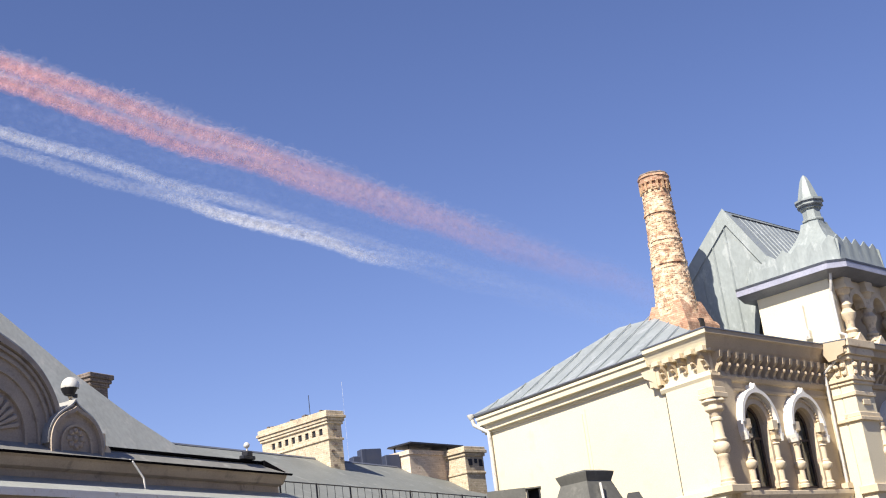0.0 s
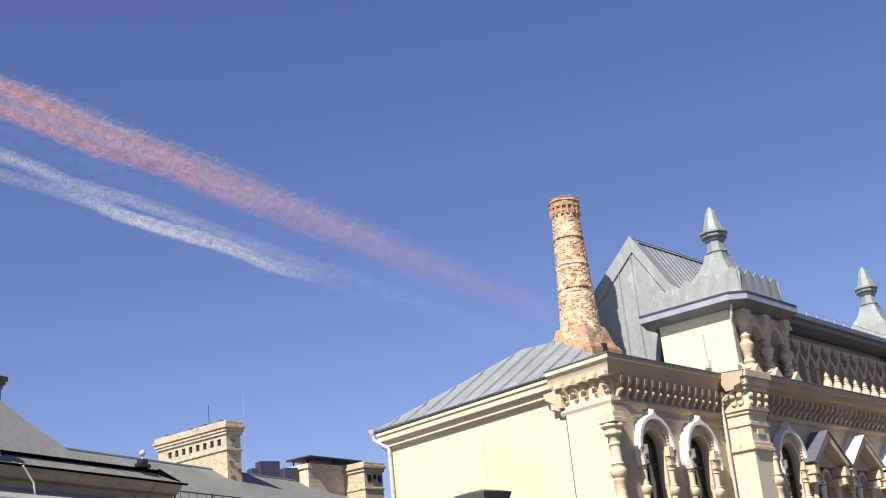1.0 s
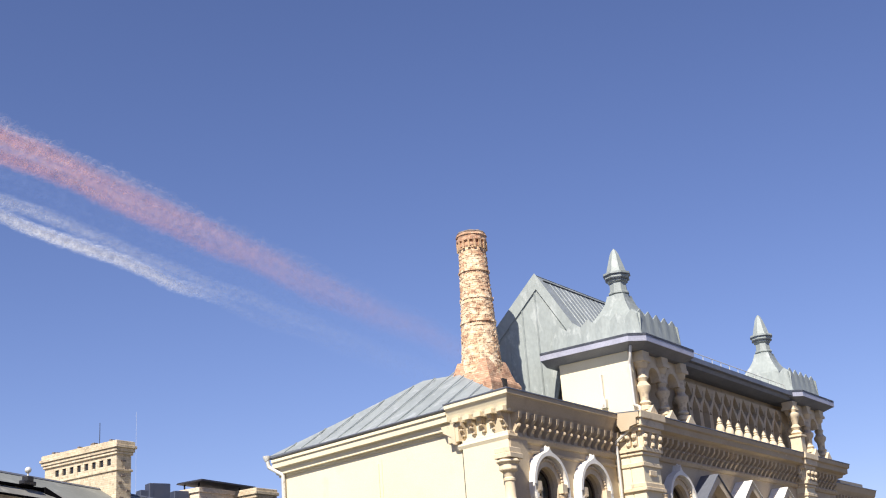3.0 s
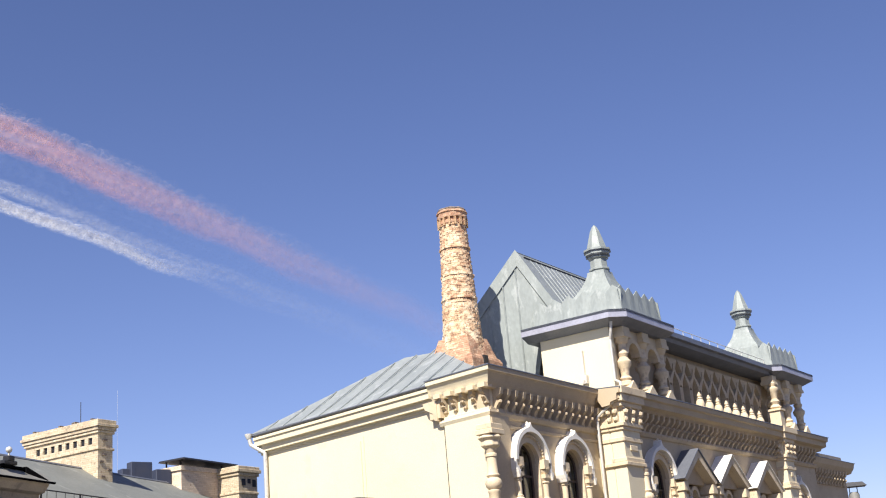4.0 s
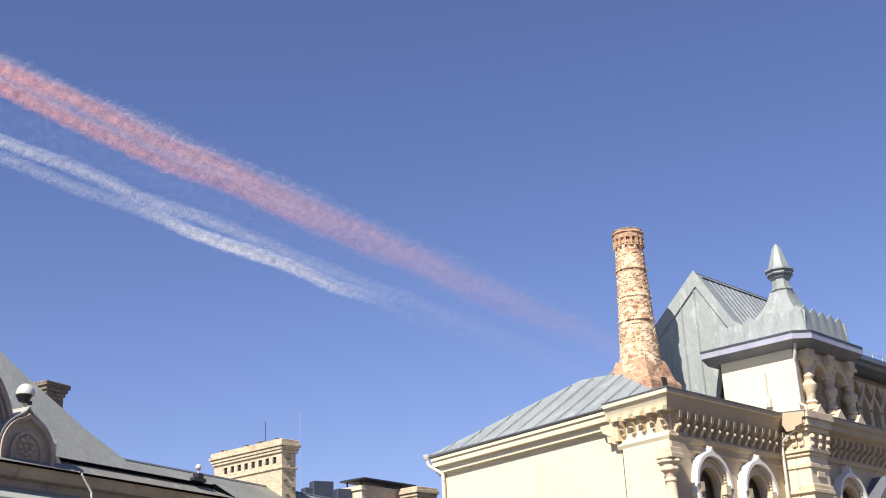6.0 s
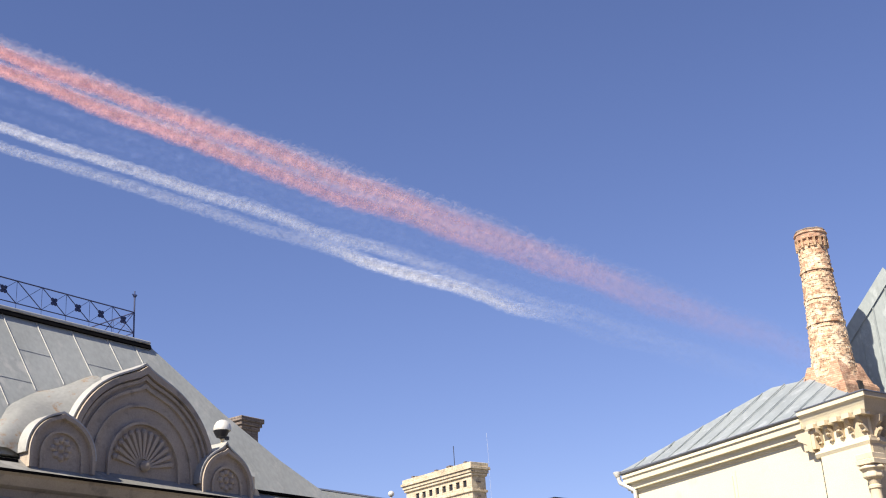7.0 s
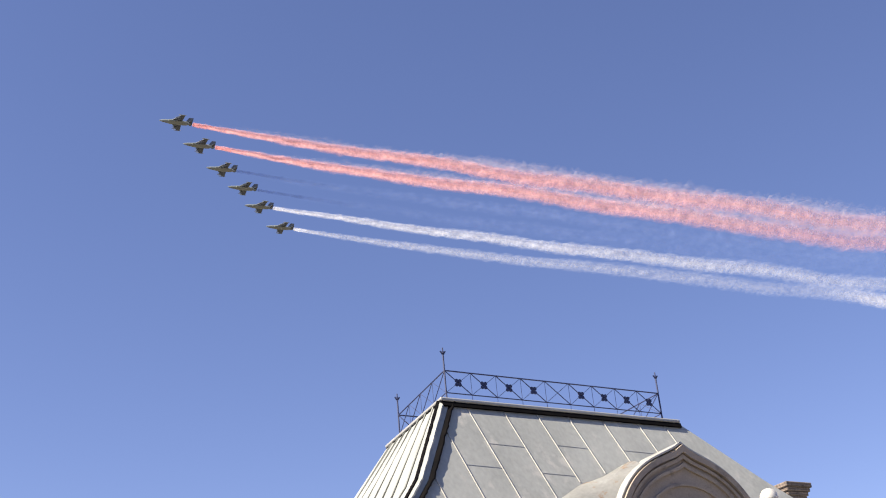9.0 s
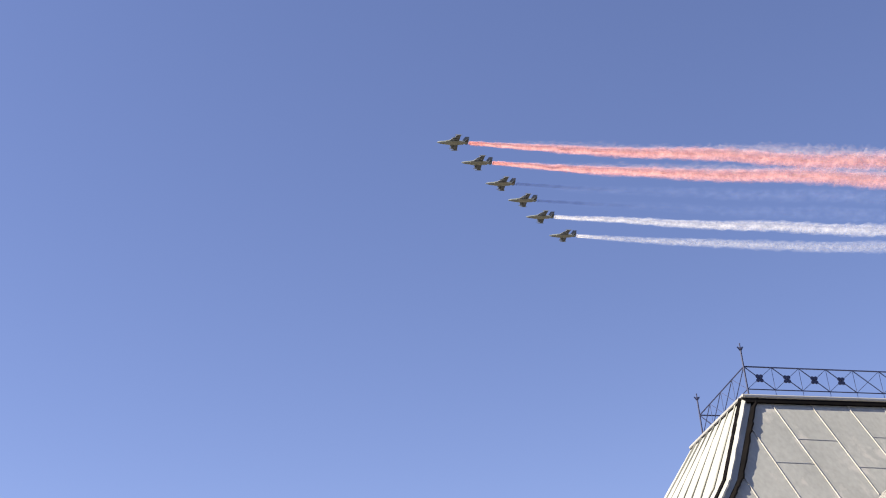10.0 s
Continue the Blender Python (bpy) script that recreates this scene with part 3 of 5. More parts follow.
def window_bay(cx, yf, sill=5.25, r=0.68, spring=7.62, tip=0.2, name="window"):
    """A round-headed window in its ogee hood on two turned colonnettes; yf is the wall's face."""
    def piece(key, nm, mat, parent, build, label="", smooth=False):
        if key not in cache:
            bm = B()
            build(bm)
            cache[key] = mesh_of(nm, bm, mat, smooth)
        o = new(nm, cache[key])
        o.parent = parent
        return tagged(o, label)
    k = (name, r, sill, spring)
    M = T(cx, yf, 0)

    def ring(bm):
        band(bm, arc(0, spring, r + 0.02), arc(0, spring, r + 0.36), -0.16, 0.05)
        for s in (-1, 1):
            x = s * (r + 0.19)
            box(bm, x - 0.2, x + 0.2, -0.14, 0.05, sill, spring)
    w = piece((k, 0), name, TRIM, house, ring, "arched window with an ogee hood")
    w.matrix_basis = M

    def hood(bm):
        band(bm, arc(0, spring, r + 0.38, k=44), arc(0, spring, r + 0.52, tip=tip, k=44, width=3.5), -0.36, 0.05)
        bmesh.ops.create_icosphere(bm, subdivisions=1, radius=0.06, matrix=T(0, -0.2, spring + r + 0.52 + tip))
        for s in (-1, 1):
            x = s * (r + 0.45)
            box(bm, x - 0.1, x + 0.1, -0.34, 0.05, spring - 0.35, spring)
            prism(bm, [(x - 0.1, spring - 0.35), (x + 0.1, spring - 0.35), (x, spring - 0.62)], -0.40, 0.05)
    piece((k, 1), "hood", WHITE, w, hood, "white-painted ogee hood mould")

    def beads(bm):
        for p in arc(0, spring, r + 0.26, k=24):
            bmesh.ops.create_icosphere(bm, subdivisions=1, radius=0.062, matrix=T(p[0], -0.20, p[1]))
    piece((k, 2), "bead_moulding", TRIM, w, beads)
    for s in (-1, 1):
        def col(bm):
            lathe(bm, [(q * 0.95, z) for q, z in SLIM], (0, -0.16, sill), 10)
            box(bm, -0.19, 0.19, -0.32, 0.0, sill + 1.7, sill + 1.84)
            lathe(bm, [(0.12, 0), (0.19, 0.12), (0.17, 0.2)], (0, -0.16, sill + 1.84), 8)
            box(bm, -0.22, 0.22, -0.34, 0.0, sill + 2.03, sill + 2.36)
            lathe(bm, [(0.02, -0.14), (0.15, -0.04), (0.16, 0.0)], (0, -0.26, sill + 2.05), 8)
        c = piece((k, 3), "colonnette", TRIM, w, col, "turned colonnette", True)
        c.matrix_basis = T(s * (r + 0.25), 0, 0)

    def frm(bm):
        band(bm, arc(0, spring, r - 0.09), arc(0, spring, r + 0.03), 0.16, 0.25)
        for s in (-1, 1):
            box(bm, s * (r - 0.03) - 0.06, s * (r - 0.03) + 0.06, 0.16, 0.25, sill, spring)
        box(bm, -0.04, 0.04, 0.17, 0.24, sill, spring + r)
        box(bm, -r, r, 0.17, 0.24, spring - 0.5, spring - 0.42)
        box(bm, -r, r, 0.17, 0.24, sill, sill + 0.1)
    piece((k, 4), "window_frame", WOOD, w, frm, "dark wooden window frame")

    def pane(bm):
        a = arc(0, spring, r)
        prism(bm, [(-r, sill), (r, sill)] + [(p[0], p[1]) for p in a[::-1]], 0.20, 0.212)
    def curtain(bm):
        for s in (-1, 1):
            line = [(s * (r - 0.02 - 0.055 * i), 0.36 + 0.035 * math.sin(i * 1.9 + s)) for i in range(7 if s > 0 else 4)]
            rows = [[bm.verts.new((x, y, z)) for x, y in line] for z in (sill, spring + 0.1)]
            for i in range(len(line) - 1):
                bm.faces.new((rows[0][i], rows[0][i + 1], rows[1][i + 1], rows[1][i]))
        bmesh.ops.solidify(bm, geom=bm.faces[:], thickness=0.012)
    piece((k, 7), "curtain", CLOTH, w, curtain, "pale drawn-back curtain")
    p = piece((k, 5), "pane", GLASS, w, pane)
    p.visible_shadow = False
    return w


window_bay(2.75, 0.5, spring=7.5)
window_bay(6.02, 0.5, spring=7.5)

# projecting middle part
bm = B()
holes = [(12.2, 0.75, 5.0, 7.38), (28.8, 0.7, 5.0, 6.85)]
arch_wall(bm, 8.45, 13.6, 0, 10.2, -0.15, 0.45, holes[:1])
arch_wall(bm, 13.6, 27.0, 0, 10.2, -0.15, 0.45, [(14.9, 0.8, 5.0, 6.75), (18.65, 0.8, 5.0, 6.75), (23.0, 0.7, 5.0, 6.75)])
arch_wall(bm, 27.0, 32.3, 0, 10.2, -0.15, 0.45, holes[1:])
part("wall", bm, STUCCO, house)
bm = B()
box(bm, 32.3, 39.6, 0.5, 1.0, 0, 9.3)
run(bm, [(0.52, 9.2), (0.3, 9.25), (0.1, 9.5), (0.0, 9.8), (0.52, 9.86)], 32.3, 40.2)
part("wall", bm, STUCCO, house)
LEDGE = [(-0.1, 9.95), (-0.45, 9.98), (-0.5, 10.1), (-0.78, 10.16), (-0.80, 10.4), (-0.92, 10.44), (-0.95, 10.62), (0.3, 10.72)]
bm = B()
run(bm, LEDGE, 8.0, 33.0)
run(bm, [(-0.1, 9.0), (-0.25, 9.04), (-0.32, 9.16), (-0.28, 9.24), (-0.1, 9.28)], 8.5, 32.3)
box(bm, 8.1, 8.45, -0.85, 0.45, 10.2, 10.64)
part("cornice", bm, STUCCO, house)
for i in range(43):
    again(bracket, T(10.2 + 0.515 * i, -0.65, 0))
for i in range(12):
    again(bracket, T(33.0 + 0.515 * i, 0.0, -0.75))


def corner_pier(u, width, name="pier"):
    bm = B()
    box(bm, u, u + width, -0.68, -0.13, 0, 9.92)
    # paler than the stucco front, to put the sunlight on the pier
    p = part(name, bm, SIDE, house, "yellow stucco pier with stepped capital", bevel=0.02)
    for z0, z1, o in ((8.55, 8.72, 0.06), (9.0, 9.14, 0.07), (9.14, 9.3, 0.14), (9.92, 10.1, 0.16), (10.1, 10.4, 0.26), (10.4, 10.7, 0.34), (7.6, 7.75, 0.10), (7.75, 7.92, 0.06), (4.9, 5.2, 0.12)):
        bm = B()
        box(bm, u - o, u + width + o, -0.68 - o, -0.08, z0, z1)
        part("moulding", bm, TRIM, p, bevel=0.02)
    for x, y, side in [(u + 0.12 + (width - 0.24) * i / 2, -0.72, 0) for i in range(3)] + [(u - 0.04, -0.5, 1), (u - 0.04, -0.22, 1)]:
        bm = B()
        box(bm, x - 0.09, x + 0.09, y - 0.09, y + 0.09, 9.3, 9.92)
        dx, dy = (-0.1, 0) if side else (0, -0.1)
        bmesh.ops.create_icosphere(bm, subdivisions=1, radius=0.11, matrix=T(x + dx, y + dy, 9.42))
        bmesh.ops.create_icosphere(bm, subdivisions=1, radius=0.12, matrix=T(x + dx * 1.4, y + dy * 1.4, 9.72))
        part("bracket", bm, TRIM, p)
    bm = B()
    box(bm, u + 0.45, u + width - 0.45, -0.73, -0.68, 8.2, 8.42)
    part("panel", bm, TRIM, p, bevel=0.015)
    bm = B()
    lathe(bm, [(r * 0.72, z * 0.95) for r, z in COLUMN], (u + width + 0.05, -0.62, 5.2), 12)
    part("engaged_column", bm, TRIM, p, smooth=True)


corner_pier(8.4, 1.5)
corner_pier(26.4, 1.2)
bm = B()
box(bm, 8.42, 8.8, -0.12, 0.52, 0, 9.95)
# sunlight on the return is put in by the paler wall colour
part("wall", bm, SIDE, house, "return of the projecting front, coloured cream for the sun")
for z0, z1, o in ((7.6, 7.75, 0.10), (8.55, 8.72, 0.05), (9.0, 9.14, 0.07), (9.14, 9.3, 0.13), (9.3, 9.62, 0.05), (9.62, 9.95, 0.12)):
    bm = B()
    box(bm, 8.42 - o, 8.7, -0.07, 0.46 - o, z0, z1)
    part("moulding", bm, TRIM, house, bevel=0.02)
for cx, r, spring in ((12.2, 0.75, 7.38), (28.8, 0.7, 6.85)):
    window_bay(cx, -0.15, sill=5.0, r=r, spring=spring, tip=0.3)


def gabled_window(cx, r=0.8, roof=WHITE, roof_label="metal hood roof coloured white for sunlight"):
    """A pair of small arches under a steep gabled hood."""
    bm = B()
    band(bm, [(-1.5, 7.5), (0, 8.55), (1.5, 7.5)], [(-1.75, 7.62), (0, 8.95), (1.75, 7.62)], -0.75, 0.02)
    w = part("window", bm, TRIM, house, "twin-arched window under a gabled hood")
    w.matrix_basis = T(cx, -0.15, -0.27)
    bm = B()
    for s in (-1, 1):
        sheet(bm, [(0, -0.82, 8.99), (s * 1.85, -0.82, 7.60), (s * 1.85, 0.02, 7.60), (0, 0.02, 8.99)], 0.03)
    part("hood_roof", bm, roof, w, roof_label)
    bm = B()
    prism(bm, [(-1.5, 7.5), (1.5, 7.5), (0, 8.56)], -0.3, 0.02)
    part("gable", bm, STUCCO, w)
    for s in (-1, 1):
        bm = B()
        box(bm, s * 1.5 - 0.22, s * 1.5 + 0.22, -0.7, 0.0, 7.1, 7.5)
        box(bm, s * 1.5 - 0.15, s * 1.5 + 0.15, -0.6, 0.0, 6.75, 7.1)
        part("corbel", bm, TRIM, w, bevel=0.02)
        bm = B()
        lathe(bm, SLIM, (s * 1.1, -0.25, 5.0), 10)
        box(bm, s * 1.1 - 0.24, s * 1.1 + 0.24, -0.45, 0, 6.7, 7.0)
        part("colonnette", bm, TRIM, w, smooth=True)
        bm = B()
        band(bm, arc(s * 0.42, 7.0, 0.3, k=10), arc(s * 0.42, 7.0, 0.46, k=10), -0.2, 0.1)
        part("archivolt", bm, TRIM, w)
    bm = B()
    lathe(bm, SLIM, (0, -0.1, 5.0), 10)
    lathe(bm, [(0.1, 0), (0.16, 0.1), (0.05, 0.25)], (0, -0.15, 6.75), 8)
    part("mullion", bm, WHITE, w, smooth=True)
    bm = B()
    box(bm, -r, r, 0.3, 0.312, 5.0, 7.8)
    p = part("pane", bm, GLASS, w)
    p.visible_shadow = False


# hood roof colours carry the light: dark on the shaded first, white on the sunlit
gabled_window(14.9, 0.8, FASCIA, "metal hood roof coloured dark for its shade")
gabled_window(18.65, 0.8)
gabled_window(23.0, 0.7)

# top storey with its two corner pavilions
bm = B()
box(bm, 9.0, 9.4, -0.3, 2.95, 10.6, 13.9)
part("wall", bm, SIDE, house, "cream side wall of the top storey")
bm = B()
box(bm, 9.4, 31.2, 0.35, 0.75, 10.6, 13.5)
box(bm, 30.9, 31.2, 0.75, 8, 10.6, 13.5)
box(bm, 10.5, 31.2, 7.6, 8, 10.6, 13.5)
box(bm, 9.4, 9.55, -0.28, 0.35, 10.6, 13.5)
part("wall", bm, STUCCO, house)
bm = B()
run(bm, [(0.0, 13.36), (-0.6, 13.44), (-0.66, 13.60), (-0.85, 13.62), (-0.85, 13.84), (0.4, 13.92), (0.4, 13.36)], 13.4, 26.6)
part("eave", bm, FASCIA, house, "slate-blue metal eave")


def pavilion_eave(u0, u1, y0, y1, cut=0.55):
    """A chamfered flat eave slab with a pale fascia and a soffit coloured dark for shade."""
    bm = B()
    o = [(u0, y1), (u0, y0 + cut), (u0 + cut, y0), (u1 - cut, y0), (u1, y0 + cut), (u1, y1)]
    i = [(u0 + 0.5, y1), (u0 + 0.5, y0 + cut + 0.3), (u0 + cut + 0.3, y0 + 0.5), (u1 - cut - 0.3, y0 + 0.5), (u1 - 0.5, y0 + cut + 0.3), (u1 - 0.5, y1)]
    m0 = [bm.verts.new((*p, 13.60)) for p in o]
    m1 = [bm.verts.new((*p, 13.86)) for p in o]
    hi = [bm.verts.new((*p, 13.98)) for p in i]
    k = len(o)
    for a, b in ((m0, m1), (m1, hi)):
        for j in range(k):
            bm.faces.new((a[j], a[(j + 1) % k], b[(j + 1) % k], b[j]))
    bm.faces.new(m0[::-1])
    bm.faces.new(hi)
    part("eave", bm, EAVE, house, "lavender-grey metal eave")
    bm = B()
    lo = [bm.verts.new((*p, 13.38)) for p in i]
    up = [bm.verts.new((p[0] + (0.03 if p[0] < (u0 + u1) / 2 else -0.03), p[1] + (0.03 if p[1] < y1 else 0), 13.597)) for p in o]
    for j in range(k):
        bm.faces.new((lo[j], lo[(j + 1) % k], up[(j + 1) % k], up[j]))
    bm.faces.new(lo[::-1])
    bm.faces.new(up)
    part("soffit", bm, FASCIA, house, "sloping soffit coloured dark for its shade")
    bm = B()
    a = [(p[0] + (0.012 if p[0] > (u0 + u1) / 2 else -0.012), p[1] - 0.012) for p in o]
    for p, q in zip(a, a[1:]):
        lo2 = [bm.verts.new((*p, 13.83)), bm.verts.new((*q, 13.83))]
        hi2 = [bm.verts.new((*q, 13.93)), bm.verts.new((*p, 13.93))]
        bm.faces.new(lo2 + hi2)
    bmesh.ops.solidify(bm, geom=bm.faces[:], thickness=0.02)
    part("drip_edge", bm, FASCIA, house, "dark metal roof edge")


pavilion_eave(8.4, 14.0, -1.25, 3.5)
pavilion_eave(26.0, 31.8, -1.25, 4.0)


def zigzag(bm, a, b, z0, z1, n, lean, thick=0.05):
    """A metal parapet from a to b on plan with a saw-tooth top, leaning inwards."""
    a, b = Vector((*a, 0)), Vector((*b, 0))
    d = b - a
    nn = Vector((-d.y, d.x, 0)).normalized()
    low, top = [], []
    for i in range(2 * n + 1):
        p = a + d * i / (2 * n)
        low.append(p + Vector((0, 0, z0)))
        top.append(p + nn * lean + Vector((0, 0, z1 + (0.04 if i % 2 else -0.24))))
    f = [[bm.verts.new(p) for p in low], [bm.verts.new(p) for p in top], [bm.verts.new(p + nn * thick) for p in top], [bm.verts.new(p + nn * thick) for p in low]]
    for i in range(2 * n):
        for r in range(4):
            s = (r + 1) % 4
            bm.faces.new((f[r][i], f[r][i + 1], f[s][i + 1], f[s][i]))
    for i in (0, 2 * n):
        bm.faces.new([f[r][i] for r in range(4)])


SPIRE = [(0.42, 0.95), (0.42, 1.1), (0.47, 1.13), (0.47, 1.2), (0.40, 1.24), (0.38, 1.62), (0.47, 1.68), (0.47, 1.78), (0.56, 1.84), (0.56, 1.95), (0.62, 2.0), (0.62, 2.08), (0.46, 2.14), (0.42, 2.3), (0.22, 2.95), (0.12, 3.15), (0.02, 3.26)]


def pavilion_roof(u0, u1, y0, y1, cu, cy):
    """Saw-toothed metal parapet, a swept pyramid roof and an octagonal spire."""
    bm = B()
    zigzag(bm, (u1, y0), (u0, y0), 13.9, 15.28, 5, -0.16)
    front = part("parapet", bm, GREEN, house, "grey-green sheet-metal parapet with a saw-tooth top")
    bm = B()
    zigzag(bm, (u0, y0), (u0, y1), 13.9, 15.28, 6, -0.16)
    part("parapet", bm, GREEN, house, "grey-green sheet-metal parapet with a saw-tooth top")
    bm = B()
    zigzag(bm, (u1, y1), (u1, y0), 13.9, 15.28, 6, -0.16)
    part("parapet", bm, GREEN, house, "grey-green sheet-metal parapet with a saw-tooth top")
    bm = B()
    levels = [(14.3, 1.55), (14.9, 1.25), (15.25, 1.02), (15.55, 0.82), (15.85, 0.63), (16.1, 0.51), (16.35, 0.43), (16.5, 0.40)]
    rings = []
    for z, k in levels:
        hx0 = hx1 = hy0 = hy1 = min(k, cu - u0 - 0.2)
        rings.append([bm.verts.new(p) for p in ((cu - hx0, cy - hy0, z), (cu + hx1, cy - hy0, z), (cu + hx1, cy + hy1, z), (cu - hx0, cy + hy1, z))])
    for a, b in zip(rings, rings[1:]):
        for j in range(4):
            bm.faces.new((a[j], a[(j + 1) % 4], b[(j + 1) % 4], b[j]))
    bm.faces.new(rings[-1])
    bm.faces.new(rings[0][::-1])
    part("roof", bm, GREEN, house, "swept pyramid roof of grey-green metal")
    bm = B()
    lathe(bm, SPIRE, (cu, cy, 15.45), 8)
    s = part("spire", bm, GREEN, house, "octagonal grey-green metal spire")
    bm = B()
    lathe(bm, [(0.50, 1.76), (0.575, 1.79), (0.50, 1.83)], (cu, cy, 15.45), 8)
    lathe(bm, [(0.57, 1.95), (0.64, 1.98), (0.57, 2.02)], (cu, cy, 15.45), 8)
    part("ring", bm, FASCIA, s, "dark moulded ring")


pavilion_roof(9.7, 13.5, -0.7, 3.6, 11.5, 1.0)
pavilion_roof(26.7, 30.7, -0.7, 3.2, 27.95, 1.0)
# low railing on the eave between the pavilions
bm = B()
rod(bm, (13.6, -0.3, 14.35), (26.6, -0.3, 14.35), 0.018)
for i in range(14):
    rod(bm, (13.6 + i, -0.3, 13.8), (13.6 + i, -0.3, 14.36), 0.016)
part("roof_railing", bm, PIPE, house, "thin metal roof railing")
bm = B()
sheet(bm, [(13.4, -0.5, 13.9), (26.6, -0.5, 13.9), (26.6, 4, 15.2), (13.4, 4, 15.2)])
sheet(bm, [(11.2, 3.0, 14.2), (31.5, 3.0, 14.2), (31.5, 8, 14.0), (11.2, 8, 14.0)])
part("roof", bm, GREEN, house)

# steep gabled roof behind the first pavilion: ridge along the street front
GA, GL, GR0, GR1 = Vector((9.68, 4.12, 17.89)), Vector((7.89, 7.40, 13.34)), Vector((10.76, 2.19, 14.1)), Vector((9.88, 3.78, 11.9))
GK, GL2 = Vector((10.05, 3.47, 13.2)), Vector((7.80, 7.55, 11.8))  # feet of the gable beside the tower and on the far side
ALONG = Vector((7.0, 0, 0))
bm = B()
sheet(bm, [GL, GA, GA + ALONG, GL + ALONG])
part("roof", bm, GREEN, house)
bm = B()
sheet(bm, [GA, GR0, GR0 + ALONG, GA + ALONG])
steep = part("roof", bm, SILVER, house, "steep grey metal roof slope with standing seams")
for i in range(1, 14):
    bm = B()
    o = ALONG * (0.08 + 0.92 * i / 14)
    seam_strip(bm, GA + o + Vector((0, -0.06, -0.2)), GR0 + o, 0.02, 0.05)
    part("seam", bm, SILVER, steep)
bm = B()
seam_strip(bm, GA + Vector((0.5, -0.1, -0.22)), GA + ALONG + Vector((0, -0.1, -0.22)), 0.05, 0.03)
part("ridge_gap", bm, TAR, house)
bm = B()
out = Vector((-2.35, -1.3, 0)).normalized()
a = [bm.verts.new(p) for p in (GL2, GL, GA, GR0, GK, GR1)]
b = [bm.verts.new(p - out * 0.12) for p in (GL2, GL, GA, GR0, GK, GR1)]
bm.faces.new(a)
bm.faces.new(b[::-1])
for i in range(6):
    bm.faces.new((a[i], b[i], b[(i + 1) % 6], a[(i + 1) % 6]))
part("gable", bm, GREEN, house, "gable clad in grey-green sheet metal")
bm = B()
for p, q in ((GL, GA), (GA, GR0)):
    d = (q - p).normalized()
    inn = Vector((0, 0, -0.7))
    hexa(bm, [p + inn, q + inn, q + inn + out * 0.07, p + inn + out * 0.07, p + Vector((0, 0, 0.05)), q + Vector((0, 0, 0.05)), q + out * 0.07 + Vector((0, 0, 0.05)), p + out * 0.07 + Vector((0, 0, 0.05))])
part("bargeboard", bm, GREEN, house, "wide metal-clad verge")
# dark plate added in place of the shadow wedge at the gable's foot
bm = B()
a = [GR1 - out * 0.2 + Vector((0, 0, -0.2)), GK - out * 0.2, GK + Vector((0.5, -0.9, 0.2)) - out * 0.2, GR1 + Vector((0.5, -0.9, -0.2)) - out * 0.2]
f = [bm.verts.new(p) for p in a]
g2 = [bm.verts.new(p - out * 0.08) for p in a]
bm.faces.new(f)
bm.faces.new(g2[::-1])
for i in range(4):
    bm.faces.new((f[i], g2[i], g2[(i + 1) % 4], f[(i + 1) % 4]))
part("valley_board", bm, TAR, house, "dark plate drawn for the shaded wedge beside the gable")
for k in range(1, 7):
    base = GL2.lerp(GR1, k / 7 + 0.03)
    if base.y > GA.y:
        zt = GA.z - (GA.z - GL.z) * (base.y - GA.y) / (GL.y - GA.y)
    else:
        zt = GA.z - (GA.z - GR0.z) * (GA.y - base.y) / (GA.y - GR0.y)
    bm = B()
    rod(bm, base + out * 0.02, Vector((base.x, base.y, zt - 0.65)) + out * 0.02, 0.035, 4)
    part("seam", bm, GREEN, house)

# tall round brick chimney on the corner roof
CH = F @ Vector((5.93, 4.84, 0))
chim = thing("brick_chimney", T(CH.x, CH.y, 11.5), "tall round weathered orange brick chimney with a corbelled cap", "chimney")
bm = B()
def shaft_radius(z):
    return 0.88 - 0.30 * (max(0.0, z - 1.6) / 5.35) ** 0.7


lathe(bm, [(shaft_radius(1.3 + 5.7 * i / 30) - 0.03, 1.3 + 5.7 * i / 30) for i in range(31)], (0, 0, 0), 24)
shaft = part("shaft", bm, LIME, chim, "lime mortar core of the shaft", smooth=True)
# courses of loose, uneven bricks; three string courses stand proud
verts, faces = [], []
rnd = random.Random(5)
COURSES = 66
for c in range(COURSES):
    z0 = 1.32 + 5.66 * c / COURSES
    r = shaft_radius(z0 + 0.04)
    count = max(11, round(2 * math.pi * r / 0.27))
    proud = 0.045 if c in (26, 38, 52) else 0.0
    for k in range(count):
        if rnd.random() < 0.035:
            continue
        a0 = 2 * math.pi * (k + 0.5 * (c % 2) + rnd.uniform(-0.06, 0.06)) / count
        a1 = a0 + 2 * math.pi / count * rnd.uniform(0.94, 0.985)
        ro = r + proud + rnd.uniform(-0.020, 0.012)
        zb, zt = z0 + rnd.uniform(-0.004, 0.006), z0 + 0.081 + rnd.uniform(-0.005, 0.005)
        n0 = len(verts)
        for rr in (r - 0.06, ro):
            for z in (zb, zt):
                verts += [(rr * math.cos(a0), rr * math.sin(a0), z), (rr * math.cos(a1), rr * math.sin(a1), z)]
        faces += [tuple(n0 + i for i in f) for f in ((4, 5, 7, 6), (0, 4, 6, 2), (5, 1, 3, 7), (2, 6, 7, 3), (0, 1, 5, 4), (1, 0, 2, 3))]
me = bpy.data.meshes.new("brickwork")
me.from_pydata(verts, [], faces)
me.materials.append(BRICKS)
ob = new("brickwork", me)
ob.parent = chim
